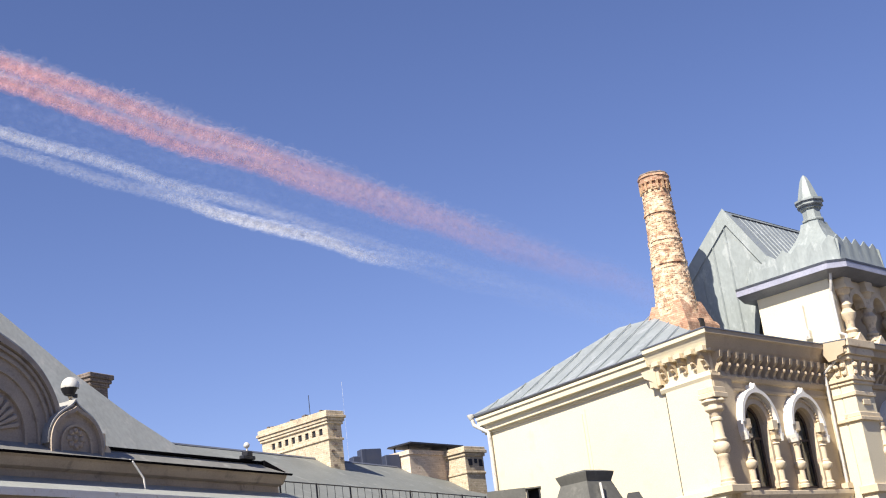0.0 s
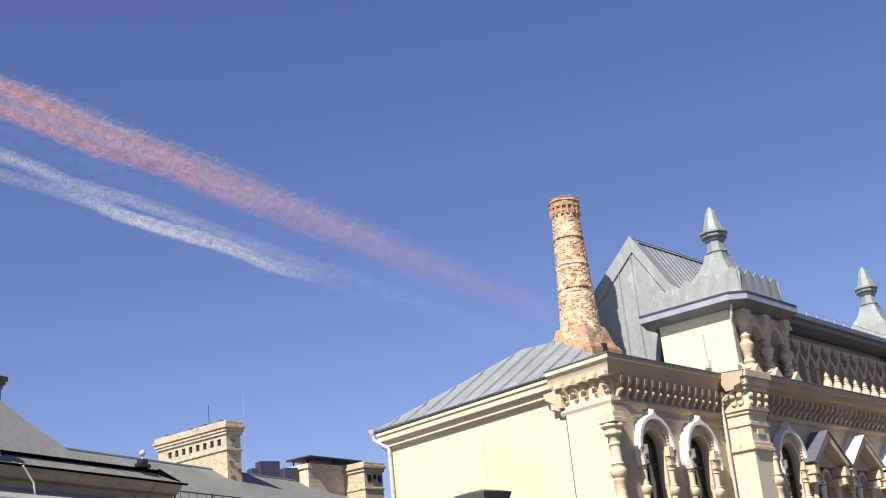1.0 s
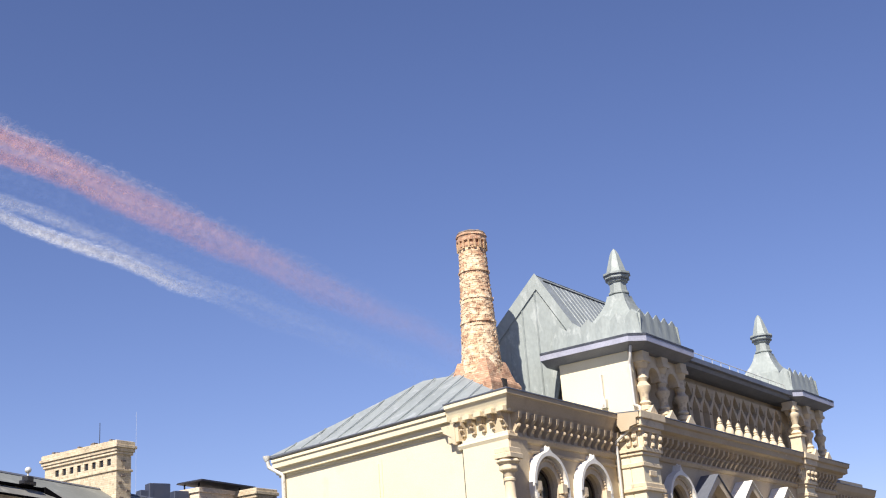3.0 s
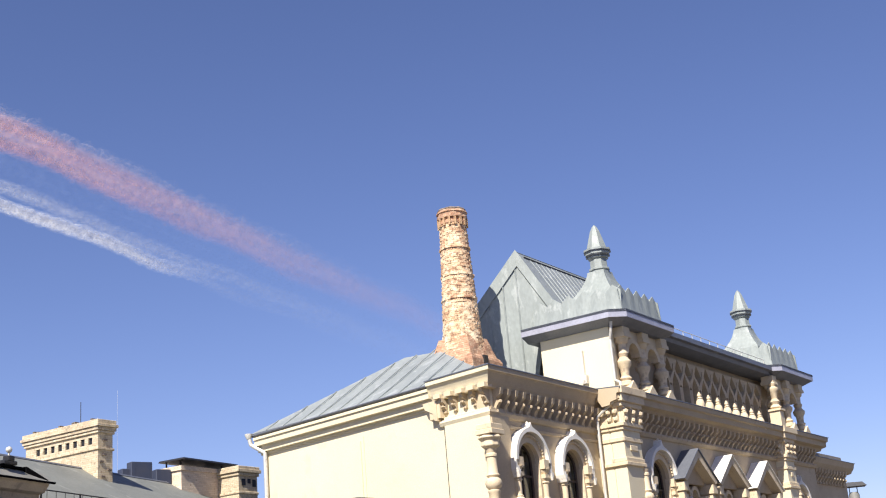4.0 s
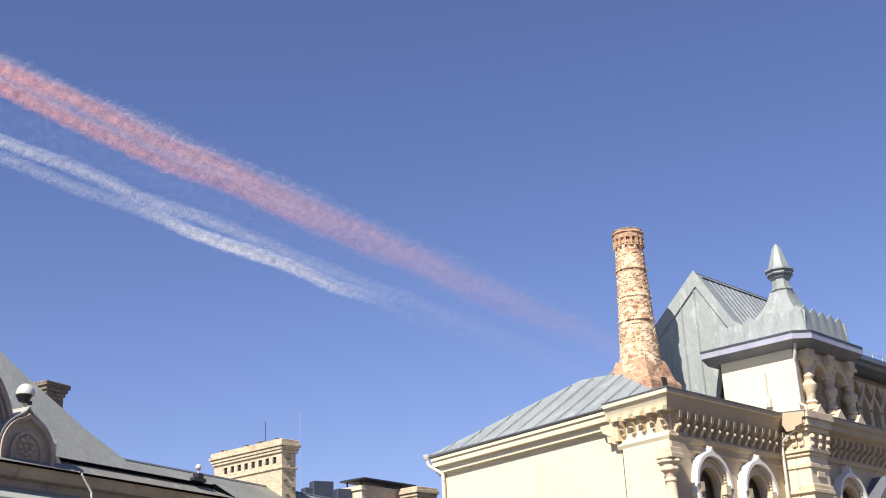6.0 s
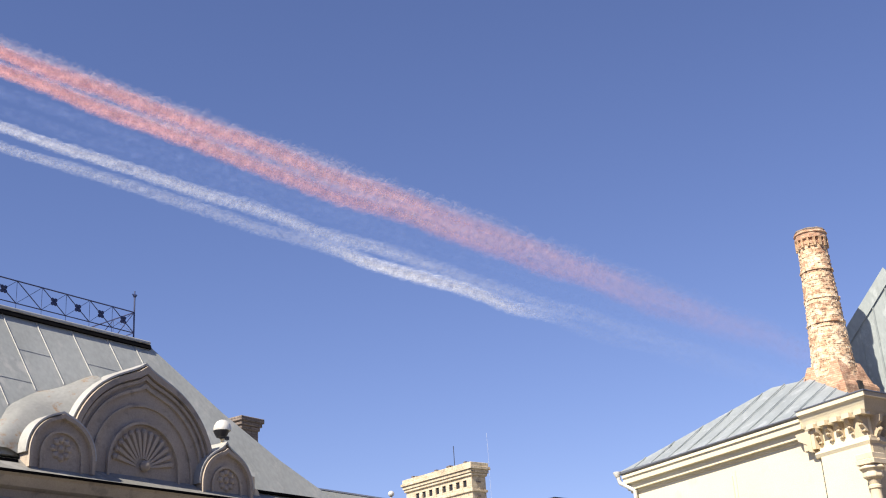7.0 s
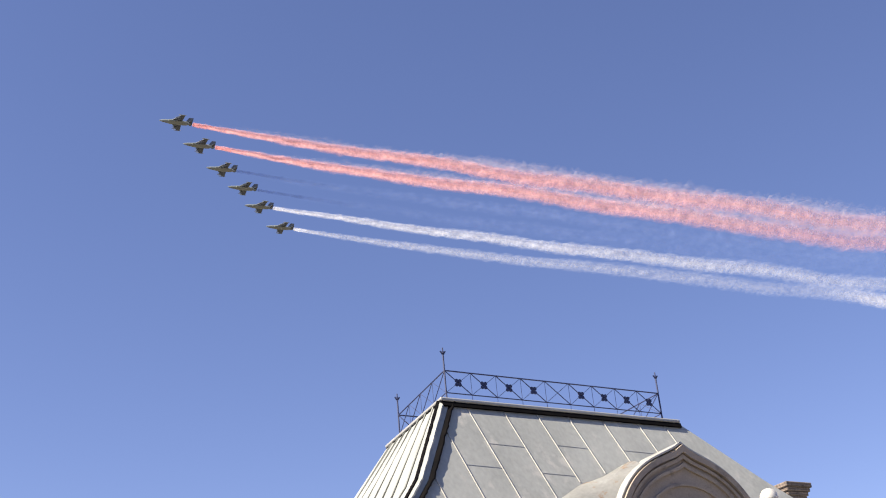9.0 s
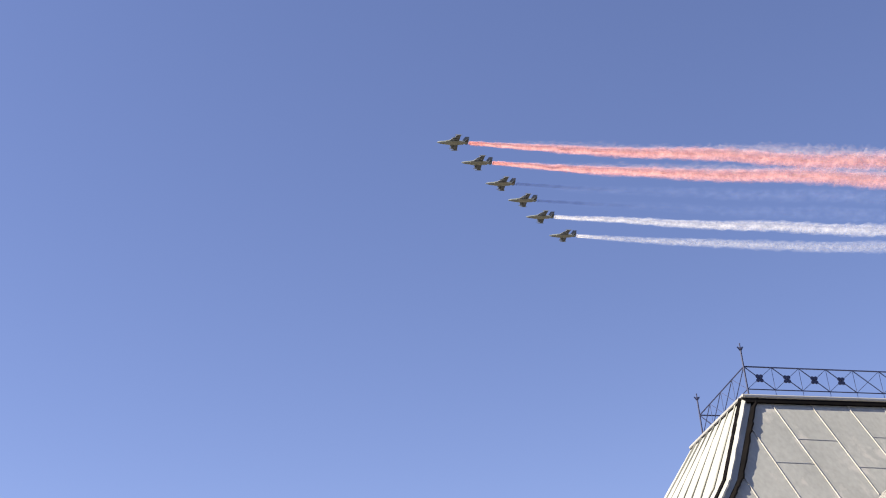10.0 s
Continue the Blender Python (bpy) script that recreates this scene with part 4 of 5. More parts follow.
tagged(ob, "weathered orange and cream bricks in uneven courses", kind="stuff")
bm = B()
lathe(bm, [(0.57, 7.05), (0.62, 7.1), (0.62, 7.2), (0.56, 7.22), (0.56, 7.34), (0.66, 7.36), (0.66, 7.46), (0.62, 7.48), (0.62, 7.58), (0.66, 7.6), (0.65, 7.68), (0.55, 7.72), (0.40, 7.70)], (0, 0, 0), 22)
for v in bm.verts:
    v.co += Vector((noise.noise(v.co * 6), noise.noise(v.co * 6 + Vector((9, 0, 0))), 0.5 * noise.noise(v.co * 5))) * 0.045
cap = part("cap", bm, REDBRICK, chim, "corbelled brick cap")
cap.matrix_basis = T(0, 0, -0.2)
bm = B()
lathe(bm, [(0.42, 7.64), (0.6, 7.66), (0.62, 7.74), (0.56, 7.80), (0.42, 7.79)], (0, 0, 0), 22)
for v in bm.verts:
    v.co.z += 0.06 * noise.noise(v.co * 4)
part("rim", bm, DARKBRICK, cap, "sooty broken rim of the cap")
bm = B()
box(bm, -0.05, 0.05, 0.5, 0.66, 7.0, 7.34)
tooth = part("corbel_brick", bm, CHIMNEY, cap)
for i in range(1, 16):
    again(tooth, Matrix.Rotation(2 * math.pi * i / 16, 4, "Z"))
HEAD = Matrix.Rotation(radians(46), 4, "Z")  # the base stands square to the street front
bm = B()
lathe(bm, [(1.62, -0.3), (1.58, 0.85), (1.50, 1.0), (1.36, 1.06), (1.30, 1.22), (1.02, 1.9)], (0, 0, 0), 4, HEAD @ Matrix.Rotation(radians(45), 4, "Z"))
bmesh.ops.subdivide_edges(bm, edges=bm.edges[:], cuts=5, use_grid_fill=True)
for v in bm.verts:
    v.co += Vector((noise.noise(v.co * 3), noise.noise(v.co * 3 + Vector((7, 0, 0))), noise.noise(v.co * 3 + Vector((0, 7, 0))))) * 0.05
part("base", bm, REDBRICK, chim, "rough reddish square brick base")
bm = B()
box(bm, -0.30, -0.02, -1.17, -1.0, 0.68, 1.02, HEAD)
part("soot_door", bm, DARK, chim, "black soot door")

# top-storey columns, arcade and balustrade
UCOL = [(0.30, 0), (0.30, 0.15), (0.20, 0.2), (0.26, 0.3), (0.18, 0.4), (0.2, 0.7), (0.30, 0.85), (0.32, 1.0), (0.22, 1.12), (0.18, 1.2), (0.24, 1.35), (0.18, 1.45), (0.2, 1.75), (0.28, 1.82), (0.32, 2.0)]
for i, u in enumerate((9.75, 11.5, 13.3, 26.5, 28.5, 30.4)):
    if i == 0:
        bm = B()
        lathe(bm, UCOL, (0, 0, 10.95), 10)
        box(bm, -0.34, 0.34, -0.34, 0.34, 12.95, 13.1)
        box(bm, -0.3, 0.3, -0.3, 0.3, 13.1, 13.4)
        ucol = part("column", bm, TRIM, house, "turned cream column of the top storey", smooth=True)
        ucol.matrix_basis = T(u, -0.45, 0)
        bm = B()
        prism(bm, [(-0.4, 10.68), (0.4, 10.68), (0.36, 10.78), (0.0, 11.12), (-0.36, 10.78)], -0.3, 0.3)
        ubase = part("pedestal", bm, TRIM, house, "cream gabled pedestal")
        ubase.matrix_basis = T(u, -0.5, 0)
    else:
        again(ucol, T(u, -0.45, 0))
        again(ubase, T(u, -0.5, 0))
for i, cx in enumerate((10.65, 12.4, 27.5, 29.45)):
    bm = B()
    band(bm, arc(0, 12.35, 0.62, k=14), [(p[0], 13.4) for p in arc(0, 12.35, 0.62, k=14)], -0.5, -0.2)
    band(bm, arc(0, 12.35, 0.5, k=14), arc(0, 12.35, 0.72, k=14), -0.56, -0.15)
    o = part("arch", bm, TRIM, house)
    o.matrix_basis = T(cx, 0, 0)
bm = B()
pts = arc(0, 11.7, 0.36, k=10, tip=0.35, width=25)
band(bm, pts, [(p[0] * 1.55, p[1] + 0.18 + (0.18 if abs(p[0]) < 0.1 else 0)) for p in pts], -0.02, 0.36)
box(bm, -0.56, -0.36, -0.02, 0.36, 10.7, 11.72)
box(bm, 0.36, 0.56, -0.02, 0.36, 10.7, 11.72)
prism(bm, [(-0.5, 13.0), (0.0, 12.25), (0.5, 13.0)], 0.02, 0.36)
niche = part("blind_arch", bm, STUCCO, house, "scalloped blind arch")
niche.matrix_basis = T(14.6, 0, 0)
for i in range(1, 12):
    again(niche, T(14.6 + 1.06 * i, 0, 0))
bm = B()
lathe(bm, [(0.23, -0.2), (0.23, 0.05), (0.19, 0.1), (0.21, 0.22), (0.17, 0.36), (0.12, 0.44), (0.15, 0.48), (0.08, 0.53), (0.11, 0.60), (0.08, 0.67), (0.02, 0.78)], (0, 0, 10.68), 10)
bal = part("baluster", bm, TRIM, house, "cream turned baluster with a pointed top", smooth=True)
bal.matrix_basis = T(16.7, -0.6, 0)
for i in range(1, 8):
    again(bal, T(16.7 + 1.035 * i, -0.6, -0.02 * i))
bm = B()
box(bm, -0.28, 0.28, -0.28, 0.28, 10.7, 11.5)
box(bm, -0.36, 0.36, -0.36, 0.36, 11.5, 11.6)
lathe(bm, [(0.2, 0), (0.3, 0.1), (0.18, 0.25), (0.25, 0.4), (0.15, 0.55), (0.22, 0.9), (0.3, 1.0), (0.3, 1.1), (0.12, 1.2), (0.18, 1.35), (0.02, 1.5)], (0, 0, 11.6), 10)
o = part("pillar", bm, TRIM, house, "tall cream pillar with a finial", smooth=True)
o.matrix_basis = T(26.2, -0.7, 0)
# drainpipe of the middle part, and a small dark lamp box on the cream wall
bm = B()
pipe_along(bm, [(8.75, -0.6, 13.5), (8.82, -0.5, 13.1), (8.9, -0.38, 12.8), (8.9, -0.38, 11.1), (8.3, -0.9, 10.85), (8.2, -0.95, 10.4), (8.15, 0.25, 9.6), (8.15, 0.3, 4.0)], 0.06)
part("drainpipe", bm, PIPE, house, "pale metal drainpipe", smooth=True)
bm = B()
box(bm, 8.86, 9.0, 0.95, 1.03, 11.5, 12.6)
box(bm, 8.80, 9.0, 0.85, 1.1, 11.2, 11.55)
part("wall_box", bm, PIPE, house, "small grey box with a conduit")
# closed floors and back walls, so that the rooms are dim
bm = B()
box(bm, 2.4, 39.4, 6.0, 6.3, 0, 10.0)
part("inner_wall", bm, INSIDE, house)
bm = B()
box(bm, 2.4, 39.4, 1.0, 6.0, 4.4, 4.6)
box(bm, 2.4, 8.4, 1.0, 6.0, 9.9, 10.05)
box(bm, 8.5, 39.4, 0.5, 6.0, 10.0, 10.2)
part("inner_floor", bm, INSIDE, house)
bm = B()
box(bm, 39.3, 39.6, 1.0, 9.0, 0, 9.3)
box(bm, 2.8, 39.6, 9.2, 9.6, 0, 9.9)
part("wall", bm, STUCCO, house)

# ---- the long building with the mansard pavilion ----
L = plan_frame(-27.26, 30.0, 28.0)  # x along the front, y into the building
hall = thing("mansard_building", L, "long brown-grey stucco building with a grey sheet-metal mansard roof", "building")
SLOPE = 0.532  # depth gained for each metre of rise


def on_slope(x, z):
    """A point of the front slope at its own height."""
    return Vector((x, 0.15 + (z - 7.86) * SLOPE, z))


# the hips flare outwards towards the eaves
HIP_L = [on_slope(*p) for p in ((-5.0, 7.86), (-4.05, 8.75), (-3.3, 9.65), (-1.72, 12.26))]
HIP_R = [on_slope(*p) for p in ((11.7, 7.86), (9.9, 8.98), (8.2, 10.33), (6.2, 12.26))]


def behind(p, shift):
    """The point of the back hip that answers to a point of the front hip."""
    return Vector((p.x + shift, 6.55 + (12.26 - p.z) * SLOPE, p.z))


HIP_LB, HIP_RB = [behind(p, 0.36) for p in HIP_L], [behind(p, 0.0) for p in HIP_R]
bm = B()
for i in range(3):
    sheet(bm, [HIP_L[i], HIP_R[i], HIP_R[i + 1], HIP_L[i + 1]])
mansard = part("mansard_roof", bm, ZINC, hall, "grey sheet-metal mansard slope with standing seams")
bm = B()
for i in range(3):
    sheet(bm, [HIP_LB[i], HIP_L[i], HIP_L[i + 1], HIP_LB[i + 1]])
mansard_w = part("mansard_roof", bm, ZINC, hall)
bm = B()
for i in range(3):
    sheet(bm, [HIP_R[i], HIP_RB[i], HIP_RB[i + 1], HIP_R[i + 1]])
    sheet(bm, [HIP_RB[i], HIP_LB[i], HIP_LB[i + 1], HIP_RB[i + 1]])
part("mansard_roof", bm, ZINC, hall)
bm = B()
hexa(bm, [(-1.82, 2.36, 12.22), (6.22, 2.36, 12.22), (6.22, 6.6, 12.22), (-1.42, 6.6, 12.22), (-1.82, 2.36, 12.33), (6.22, 2.36, 12.33), (6.22, 6.6, 12.33), (-1.42, 6.6, 12.33)])
part("roof_deck", bm, ZINCRIB, hall, "flat roof deck with a rolled metal edge", bevel=0.03)
# board blackened to draw the shade below the deck edge
bm = B()
hexa(bm, [(-1.76, 2.31, 12.08), (6.2, 2.31, 12.08), (6.2, 6.5, 12.08), (-1.38, 6.5, 12.08), (-1.80, 2.38, 12.22), (6.22, 2.38, 12.22), (6.22, 6.58, 12.22), (-1.40, 6.58, 12.22)])
part("deck_fascia_board", bm, GAP, hall, "black board standing in for the shade under the deck edge")


def along_hip(hip, z):
    for p, q in zip(hip, hip[1:]):
        if p.z <= z <= q.z:
            return p.lerp(q, (z - p.z) / (q.z - p.z))
    return hip[-1].copy()


VALLEY = ((-0.47, 8.02), (0.5, 9.24), (1.47, 9.79), (2.18, 10.02), (2.97, 10.37), (4.0, 10.75), (5.4, 9.9), (6.3, 8.6), (7.9, 8.2), (8.1, 7.86), (11.7, 7.86))


def valley_height(x):
    for (x0, z0), (x1, z1) in zip(VALLEY, VALLEY[1:]):
        if x0 <= x <= x1:
            return z0 + (z1 - z0) * (x - x0) / (x1 - x0)
    return 7.9


SEAM_TOPS = (-4.3, -3.2, -2.1, -1.03, 0.1, 1.17, 2.21, 3.36, 4.61, 5.59)
LEAN = 0.14  # the seams lean to the right on their way down


def seam_ends(xt):
    """Upper and lower height of the seam that would meet the deck at xt."""
    at = lambda z: xt + LEAN * (12.2 - z)
    z = 12.2
    while z > 7.95 and not along_hip(HIP_L, z).x + 0.35 <= at(z) <= along_hip(HIP_R, z).x - 0.1:
        z -= 0.05
    low = 7.95
    while low < z and low < valley_height(at(low)):
        low += 0.05
    return at, z, low


for xt in SEAM_TOPS:
    at, top, low = seam_ends(xt)
    if top - low > 0.2:
        bm = B()
        seam_strip(bm, on_slope(at(low), low), on_slope(at(top), top), 0.013, 0.022)
        part("seam", bm, ZINCRIB, mansard)
for i in range(1, 8):
    s = i / 8
    bm = B()
    for j in range(3):
        seam_strip(bm, HIP_L[j].lerp(HIP_LB[j], s), HIP_L[j + 1].lerp(HIP_LB[j + 1], s), 0.016, 0.05)
    part("seam", bm, WINGZINC, mansard_w)
# cross welts, broken from sheet to sheet
for i, (x0, x1) in enumerate(zip(SEAM_TOPS, SEAM_TOPS[1:])):
    for z in ((11.0, 9.15) if i % 2 else (10.1, 8.55)):
        z += 0.08 * math.sin(i * 2.1 + z)
        a, b = x0 + LEAN * (12.2 - z), x1 + LEAN * (12.2 - z)
        a, b = max(a, along_hip(HIP_L, z).x + 0.35), min(b, along_hip(HIP_R, z).x - 0.1)
        if b - a > 0.3 and z > max(valley_height(a), valley_height(b)) + 0.05:
            bm = B()
            seam_strip(bm, on_slope(a + 0.02, z), on_slope(b - 0.02, z - 0.03), 0.010, 0.008)
            part("welt", bm, ZINCRIB, mansard)
# hip rolls: a pale cap between two dark open joints
bm = B()
for p, q in zip(HIP_L, HIP_L[1:]):
    ribbon(bm, p, q, [0.10 + 0.012 * math.sin(i * 3.7) for i in range(10)], 0.015)
part("hip_roll", bm, ZINC, hall, "rolled metal hip cap")
for off, w in ((0.27, 0.13), (-0.08, 0.05)):
    bm = B()
    o = Vector((off, -0.008 if off > 0 else 0.04, 0))
    for j, (p, q) in enumerate(zip(HIP_L, HIP_L[1:])):
        ribbon(bm, p + o, q + o, [w * (1 + 0.35 * noise.noise(Vector((i * 0.9, j * 5.1, off)))) for i in range(24)], 0.012)
    part("hip_joint", bm, GAP, hall, "dark open hip joint")

# iron railing round the deck
rail = thing("roof_railing", L @ T(2.285, 4.0, 12.33), "blue-black wrought-iron roof railing with quatrefoil plates", "railing")
RX0, RX1, RY0, RY1, RXB = -3.83, 3.38, -1.5, 2.2, -3.40


def finial_post(x, y):
    bm = B()
    rod(bm, (x, y, -0.02), (x, y, 1.30), 0.026)
    p = part("post", bm, IRON, rail)
    bm = B()
    bmesh.ops.create_icosphere(bm, subdivisions=1, radius=0.055, matrix=T(x, y, 1.33))
    for s in (-1, 1):
        rod(bm, (x, y, 1.25), (x + s * 0.08, y, 1.37), 0.018)
    rod(bm, (x, y, 1.27), (x, y, 1.47), 0.02)
    part("finial", bm, IRON, p, "small trefoil finial")


for x, y in ((RX0, RY0), (RX1, RY0), (RXB, RY1), (RX1, RY1)):
    finial_post(x, y)


def rail_panel(a, b, plate=True):
    a, b = Vector((*a, 0)), Vector((*b, 0))
    lo, hi = Vector((0, 0, 0.18)), Vector((0, 0, 0.81))
    bm = B()
    rod(bm, a + lo, b + lo, 0.015)
    rod(bm, a + hi, b + hi, 0.019)
    rod(bm, b, b + hi, 0.007)
    rod(bm, a + lo, b + hi, 0.007)
    rod(bm, a + hi, b + lo, 0.013)
    o = part("rail_panel", bm, IRON, rail)
    if plate:
        bm = B()
        c = (a + b + lo + hi) / 2
        d = (b - a).normalized()
        for sx, sz in ((1, 1), (1, -1), (-1, 1), (-1, -1)):
            M = Matrix.Translation(c + d * 0.05 * sx + Vector((0, 0, 0.055 * sz))) @ Matrix.Rotation(math.atan2(d.y, d.x), 4, "Z") @ Matrix.Rotation(radians(90), 4, "X")
            lathe(bm, [(0.055, -0.012), (0.055, 0.012)], (0, 0, 0), 10, M)
        part("quatrefoil", bm, IRON, o)


for i in range(9):
    w = (RX1 - RX0) / 9
    rail_panel((RX0 + w * i, RY0), (RX0 + w * (i + 1), RY0), i != 4)
    e = (RX1 - RXB) / 9
    rail_panel((RXB + e * i, RY1), (RXB + e * (i + 1), RY1), False)
for i in range(4):
    w = (RY1 - RY0) / 4
    e = (RXB - RX0) / 4
    rail_panel((RX0 + e * i, RY0 + w * i), (RX0 + e * (i + 1), RY0 + w * (i + 1)), False)
    rail_panel((RX1, RY0 + w * i), (RX1, RY0 + w * (i + 1)), False)


# the three round-headed gables of the pavilion
def scallop(cx, cz, r, tip, name, rings, depth, label):
    bm = B()
    a = arc(cx, cz, r, k=36, tip=tip, width=9)
    prism(bm, [(cx - r, cz - 0.35), (cx + r, cz - 0.35)] + a[::-1], 0.02, 0.3)
    g = part(name, bm, GREYSTUCCO, hall, label)
    for r0, r1, y, t in rings:
        bm = B()
        band(bm, arc(cx, cz, r0, k=32, tip=t * 0.8, width=7), arc(cx, cz, r1, k=32, tip=t, width=7), y, 0.04)
        for s in (-1, 1):
            x0, x1 = sorted((cx + s * r0, cx + s * r1))
            box(bm, x0, x1, y, 0.04, cz - 0.35, cz)
        part("moulding", bm, GREYSTUCCO, g)
    bm = B()
    back = arc(cx, cz, r + 0.03, k=36, tip=tip, width=9)
    out = arc(cx, cz, r + 0.075, k=36, tip=tip + 0.02, width=9)
    band(bm, back, out, -0.05, depth)
    part("vault_roof", bm, ZINCRIB, g, "pale metal vault behind the gable")
    if r < 2:
        g.matrix_basis = T(0, -0.2, 0)  # the small gables stand before the large one
    return g


big = scallop(4.0, 7.95, 2.42, 0.29, "gable", [(2.27, 2.42, -0.12, 0.28), (2.14, 2.22, -0.06, 0.24), (1.95, 2.03, -0.05, 0.2), (1.60, 1.66, -0.04, 0), (1.13, 1.20, -0.08, 0)], 2.1, "large ogee gable with a shell niche in brown-grey stucco")
scallop(1.30, 7.90, 0.95, 0.06, "gable", [(0.86, 0.95, -0.10, 0.08), (0.56, 0.62, -0.05, 0)], 1.0, "small round gable in brown-grey stucco")
scallop(6.75, 7.72, 0.94, 0.22, "gable", [(0.84, 0.94, -0.10, 0.12), (0.5, 0.56, -0.05, 0)], 1.0, "small round gable in brown-grey stucco")
for i in range(13):
    a = radians(12 + 156 * i / 12)
    bm = B()
    hexa(bm, [(-0.03, -0.10, 0.28), (0.03, -0.10, 0.28), (0.05, 0.05, 0.28), (-0.05, 0.05, 0.28), (-0.06, -0.20, 1.05), (0.06, -0.20, 1.05), (0.10, 0.05, 1.05), (-0.10, 0.05, 1.05)])
    bmesh.ops.create_icosphere(bm, subdivisions=2, radius=0.10, matrix=T(0, -0.08, 1.08))
    o = part("shell_rib", bm, GREYSTUCCO, big)
    o.matrix_basis = T(4.0, 0.06, 7.95) @ Matrix.Rotation(math.pi / 2 - a, 4, "Y") @ Matrix.Diagonal((0.85, 0.7, 0.88, 1))
bm = B()
bmesh.ops.create_uvsphere(bm, u_segments=12, v_segments=8, radius=0.14, matrix=T(4.0, -0.08, 8.0))
part("boss", bm, GREYSTUCCO, big, smooth=True)
for cx, cz in ((1.30, 7.9), (6.75, 7.72)):
    bm = B()
    for i in range(8):
        a = math.pi * i / 4
        bmesh.ops.create_icosphere(bm, subdivisions=1, radius=0.11, matrix=T(cx + 0.22 * math.cos(a), -0.16, cz + 0.18 + 0.22 * math.sin(a)))
    bmesh.ops.create_icosphere(bm, subdivisions=1, radius=0.1, matrix=T(cx, -0.17, cz + 0.18))
    part("rosette", bm, GREYSTUCCO, hall)
# pale scroll at the foot of the right-hand gable
bm = B()
lathe(bm, [(0.05, -0.06), (0.2, -0.06), (0.2, 0.08), (0.05, 0.08)], (0, 0, 0), 12, T(7.95, -0.02, 7.62) @ Matrix.Rotation(radians(90), 4, "X"))
box(bm, 7.74, 7.95, -0.10, 0.06, 7.55, 8.15)
part("scroll", bm, TRIM, hall)
# swept metal skirt where the vaults run into the slope
bm = B()
on = lambda z: 0.15 + (z - 7.86) * SLOPE - 0.02
inner = [(1.30 + 1.03 * math.cos(radians(180 - 10 * i)), 7.9 + 1.03 * math.sin(radians(180 - 10 * i))) for i in range(9)]
inner += [(4.0 + 2.5 * math.cos(radians(156 - 5 * i)), 7.95 + 2.5 * math.sin(radians(156 - 5 * i))) for i in range(9)]
outer = []
for i in range(18):
    x = -0.55 + 3.6 * (i / 17) ** 1.25
    outer.append((x, valley_height(x) if x > -0.47 else 7.9))
rows = []
for (xi, zi), (xo, zo) in zip(inner, outer):
    row = []
    for k in (0.0, 0.33, 0.66, 1.0):
        y0, y1 = 0.02 + 0.25 * on(zi), on(zo)
        row.append(bm.verts.new((xi + (xo - xi) * k, y0 + (y1 - y0) * k ** 1.2, zi + (zo - zi) * k + 0.12 * math.sin(math.pi * k))))
    rows.append(row)
for a, b in zip(rows, rows[1:]):
    for k in range(3):
        bm.faces.new((a[k], b[k], b[k + 1], a[k + 1]))
bmesh.ops.solidify(bm, geom=bm.faces[:], thickness=0.03)
part("valley_flashing", bm, RUSTZINC, hall, "pale rust-streaked metal flashing", smooth=True)

# front wall, eaves and bands
bm = B()
box(bm, -30, 15.9, 0.1, 0.6, 0, 7.5)
box(bm, 15.9, 29.5, 0.35, 0.8, 0, 6.5)
part("wall", bm, GREYSTUCCO, hall)
bm = B()
run(bm, [(0.12, 7.05), (-0.1, 7.1), (-0.25, 7.3), (-0.30, 7.42), (0.12, 7.48)], -30, 15.9)
run(bm, [(0.12, 5.8), (-0.9, 5.95), (-1.22, 6.1), (-1.22, 6.2), (0.12, 6.5)], -30, 16.1)
part("cornice", bm, GREYSTUCCO, hall)
bm = B()
sheet(bm, [(-30, -0.42, 7.44), (16.0, -0.42, 7.38), (16.0, 0.06, 7.74), (-30, 0.06, 7.80)], 0.05)
part("eave_flashing", bm, STRIPZINC, hall, "grey metal eave strip")
bm = B()
sheet(bm, [(-30, -1.25, 6.30), (16.3, -1.25, 6.26), (16.3, 0.12, 6.86), (-30, 0.12, 6.90)], 0.04)
part("eave_flashing", bm, ZINC, hall, "pale metal band flashing")
bm = B()
box(bm, -30, 16.2, -1.28, -1.24, 6.12, 6.31)
part("fascia", bm, WHITE, hall, "white-painted metal fascia")
bm = B()
run(bm, [(-0.02, 7.60), (-0.1, 7.62), (-0.1, 7.72), (0.05, 7.74), (0.12, 7.64)], -6.6, 0.2)
run(bm, [(0.02, 7.74), (-0.05, 7.75), (-0.05, 7.81), (0.05, 7.84), (0.12, 7.75)], 8.1, 15.1)
run(bm, [(-0.40, 7.34), (-0.45, 7.36), (-0.45, 7.40), (-0.40, 7.41)], -30, 16.0)
hexa(bm, [(15.0, -0.1, 7.66), (15.7, -0.35, 7.40), (15.7, -0.2, 7.40), (15.0, 0.05, 7.66), (15.0, -0.1, 7.84), (15.75, -0.35, 7.46), (15.75, -0.2, 7.46), (15.0, 0.05, 7.84)])
part("gutter", bm, GAP, hall, "black bitumen-coated gutter edge")
bm = B()
pipe_along(bm, [(8.5, -0.05, 7.6), (8.6, -0.45, 7.35), (8.95, -0.5, 6.9), (9.05, -0.45, 6.5), (9.1, -0.5, 5.9)], 0.03, 6)
part("cable", bm, WHITE, hall, "pale loose cable")
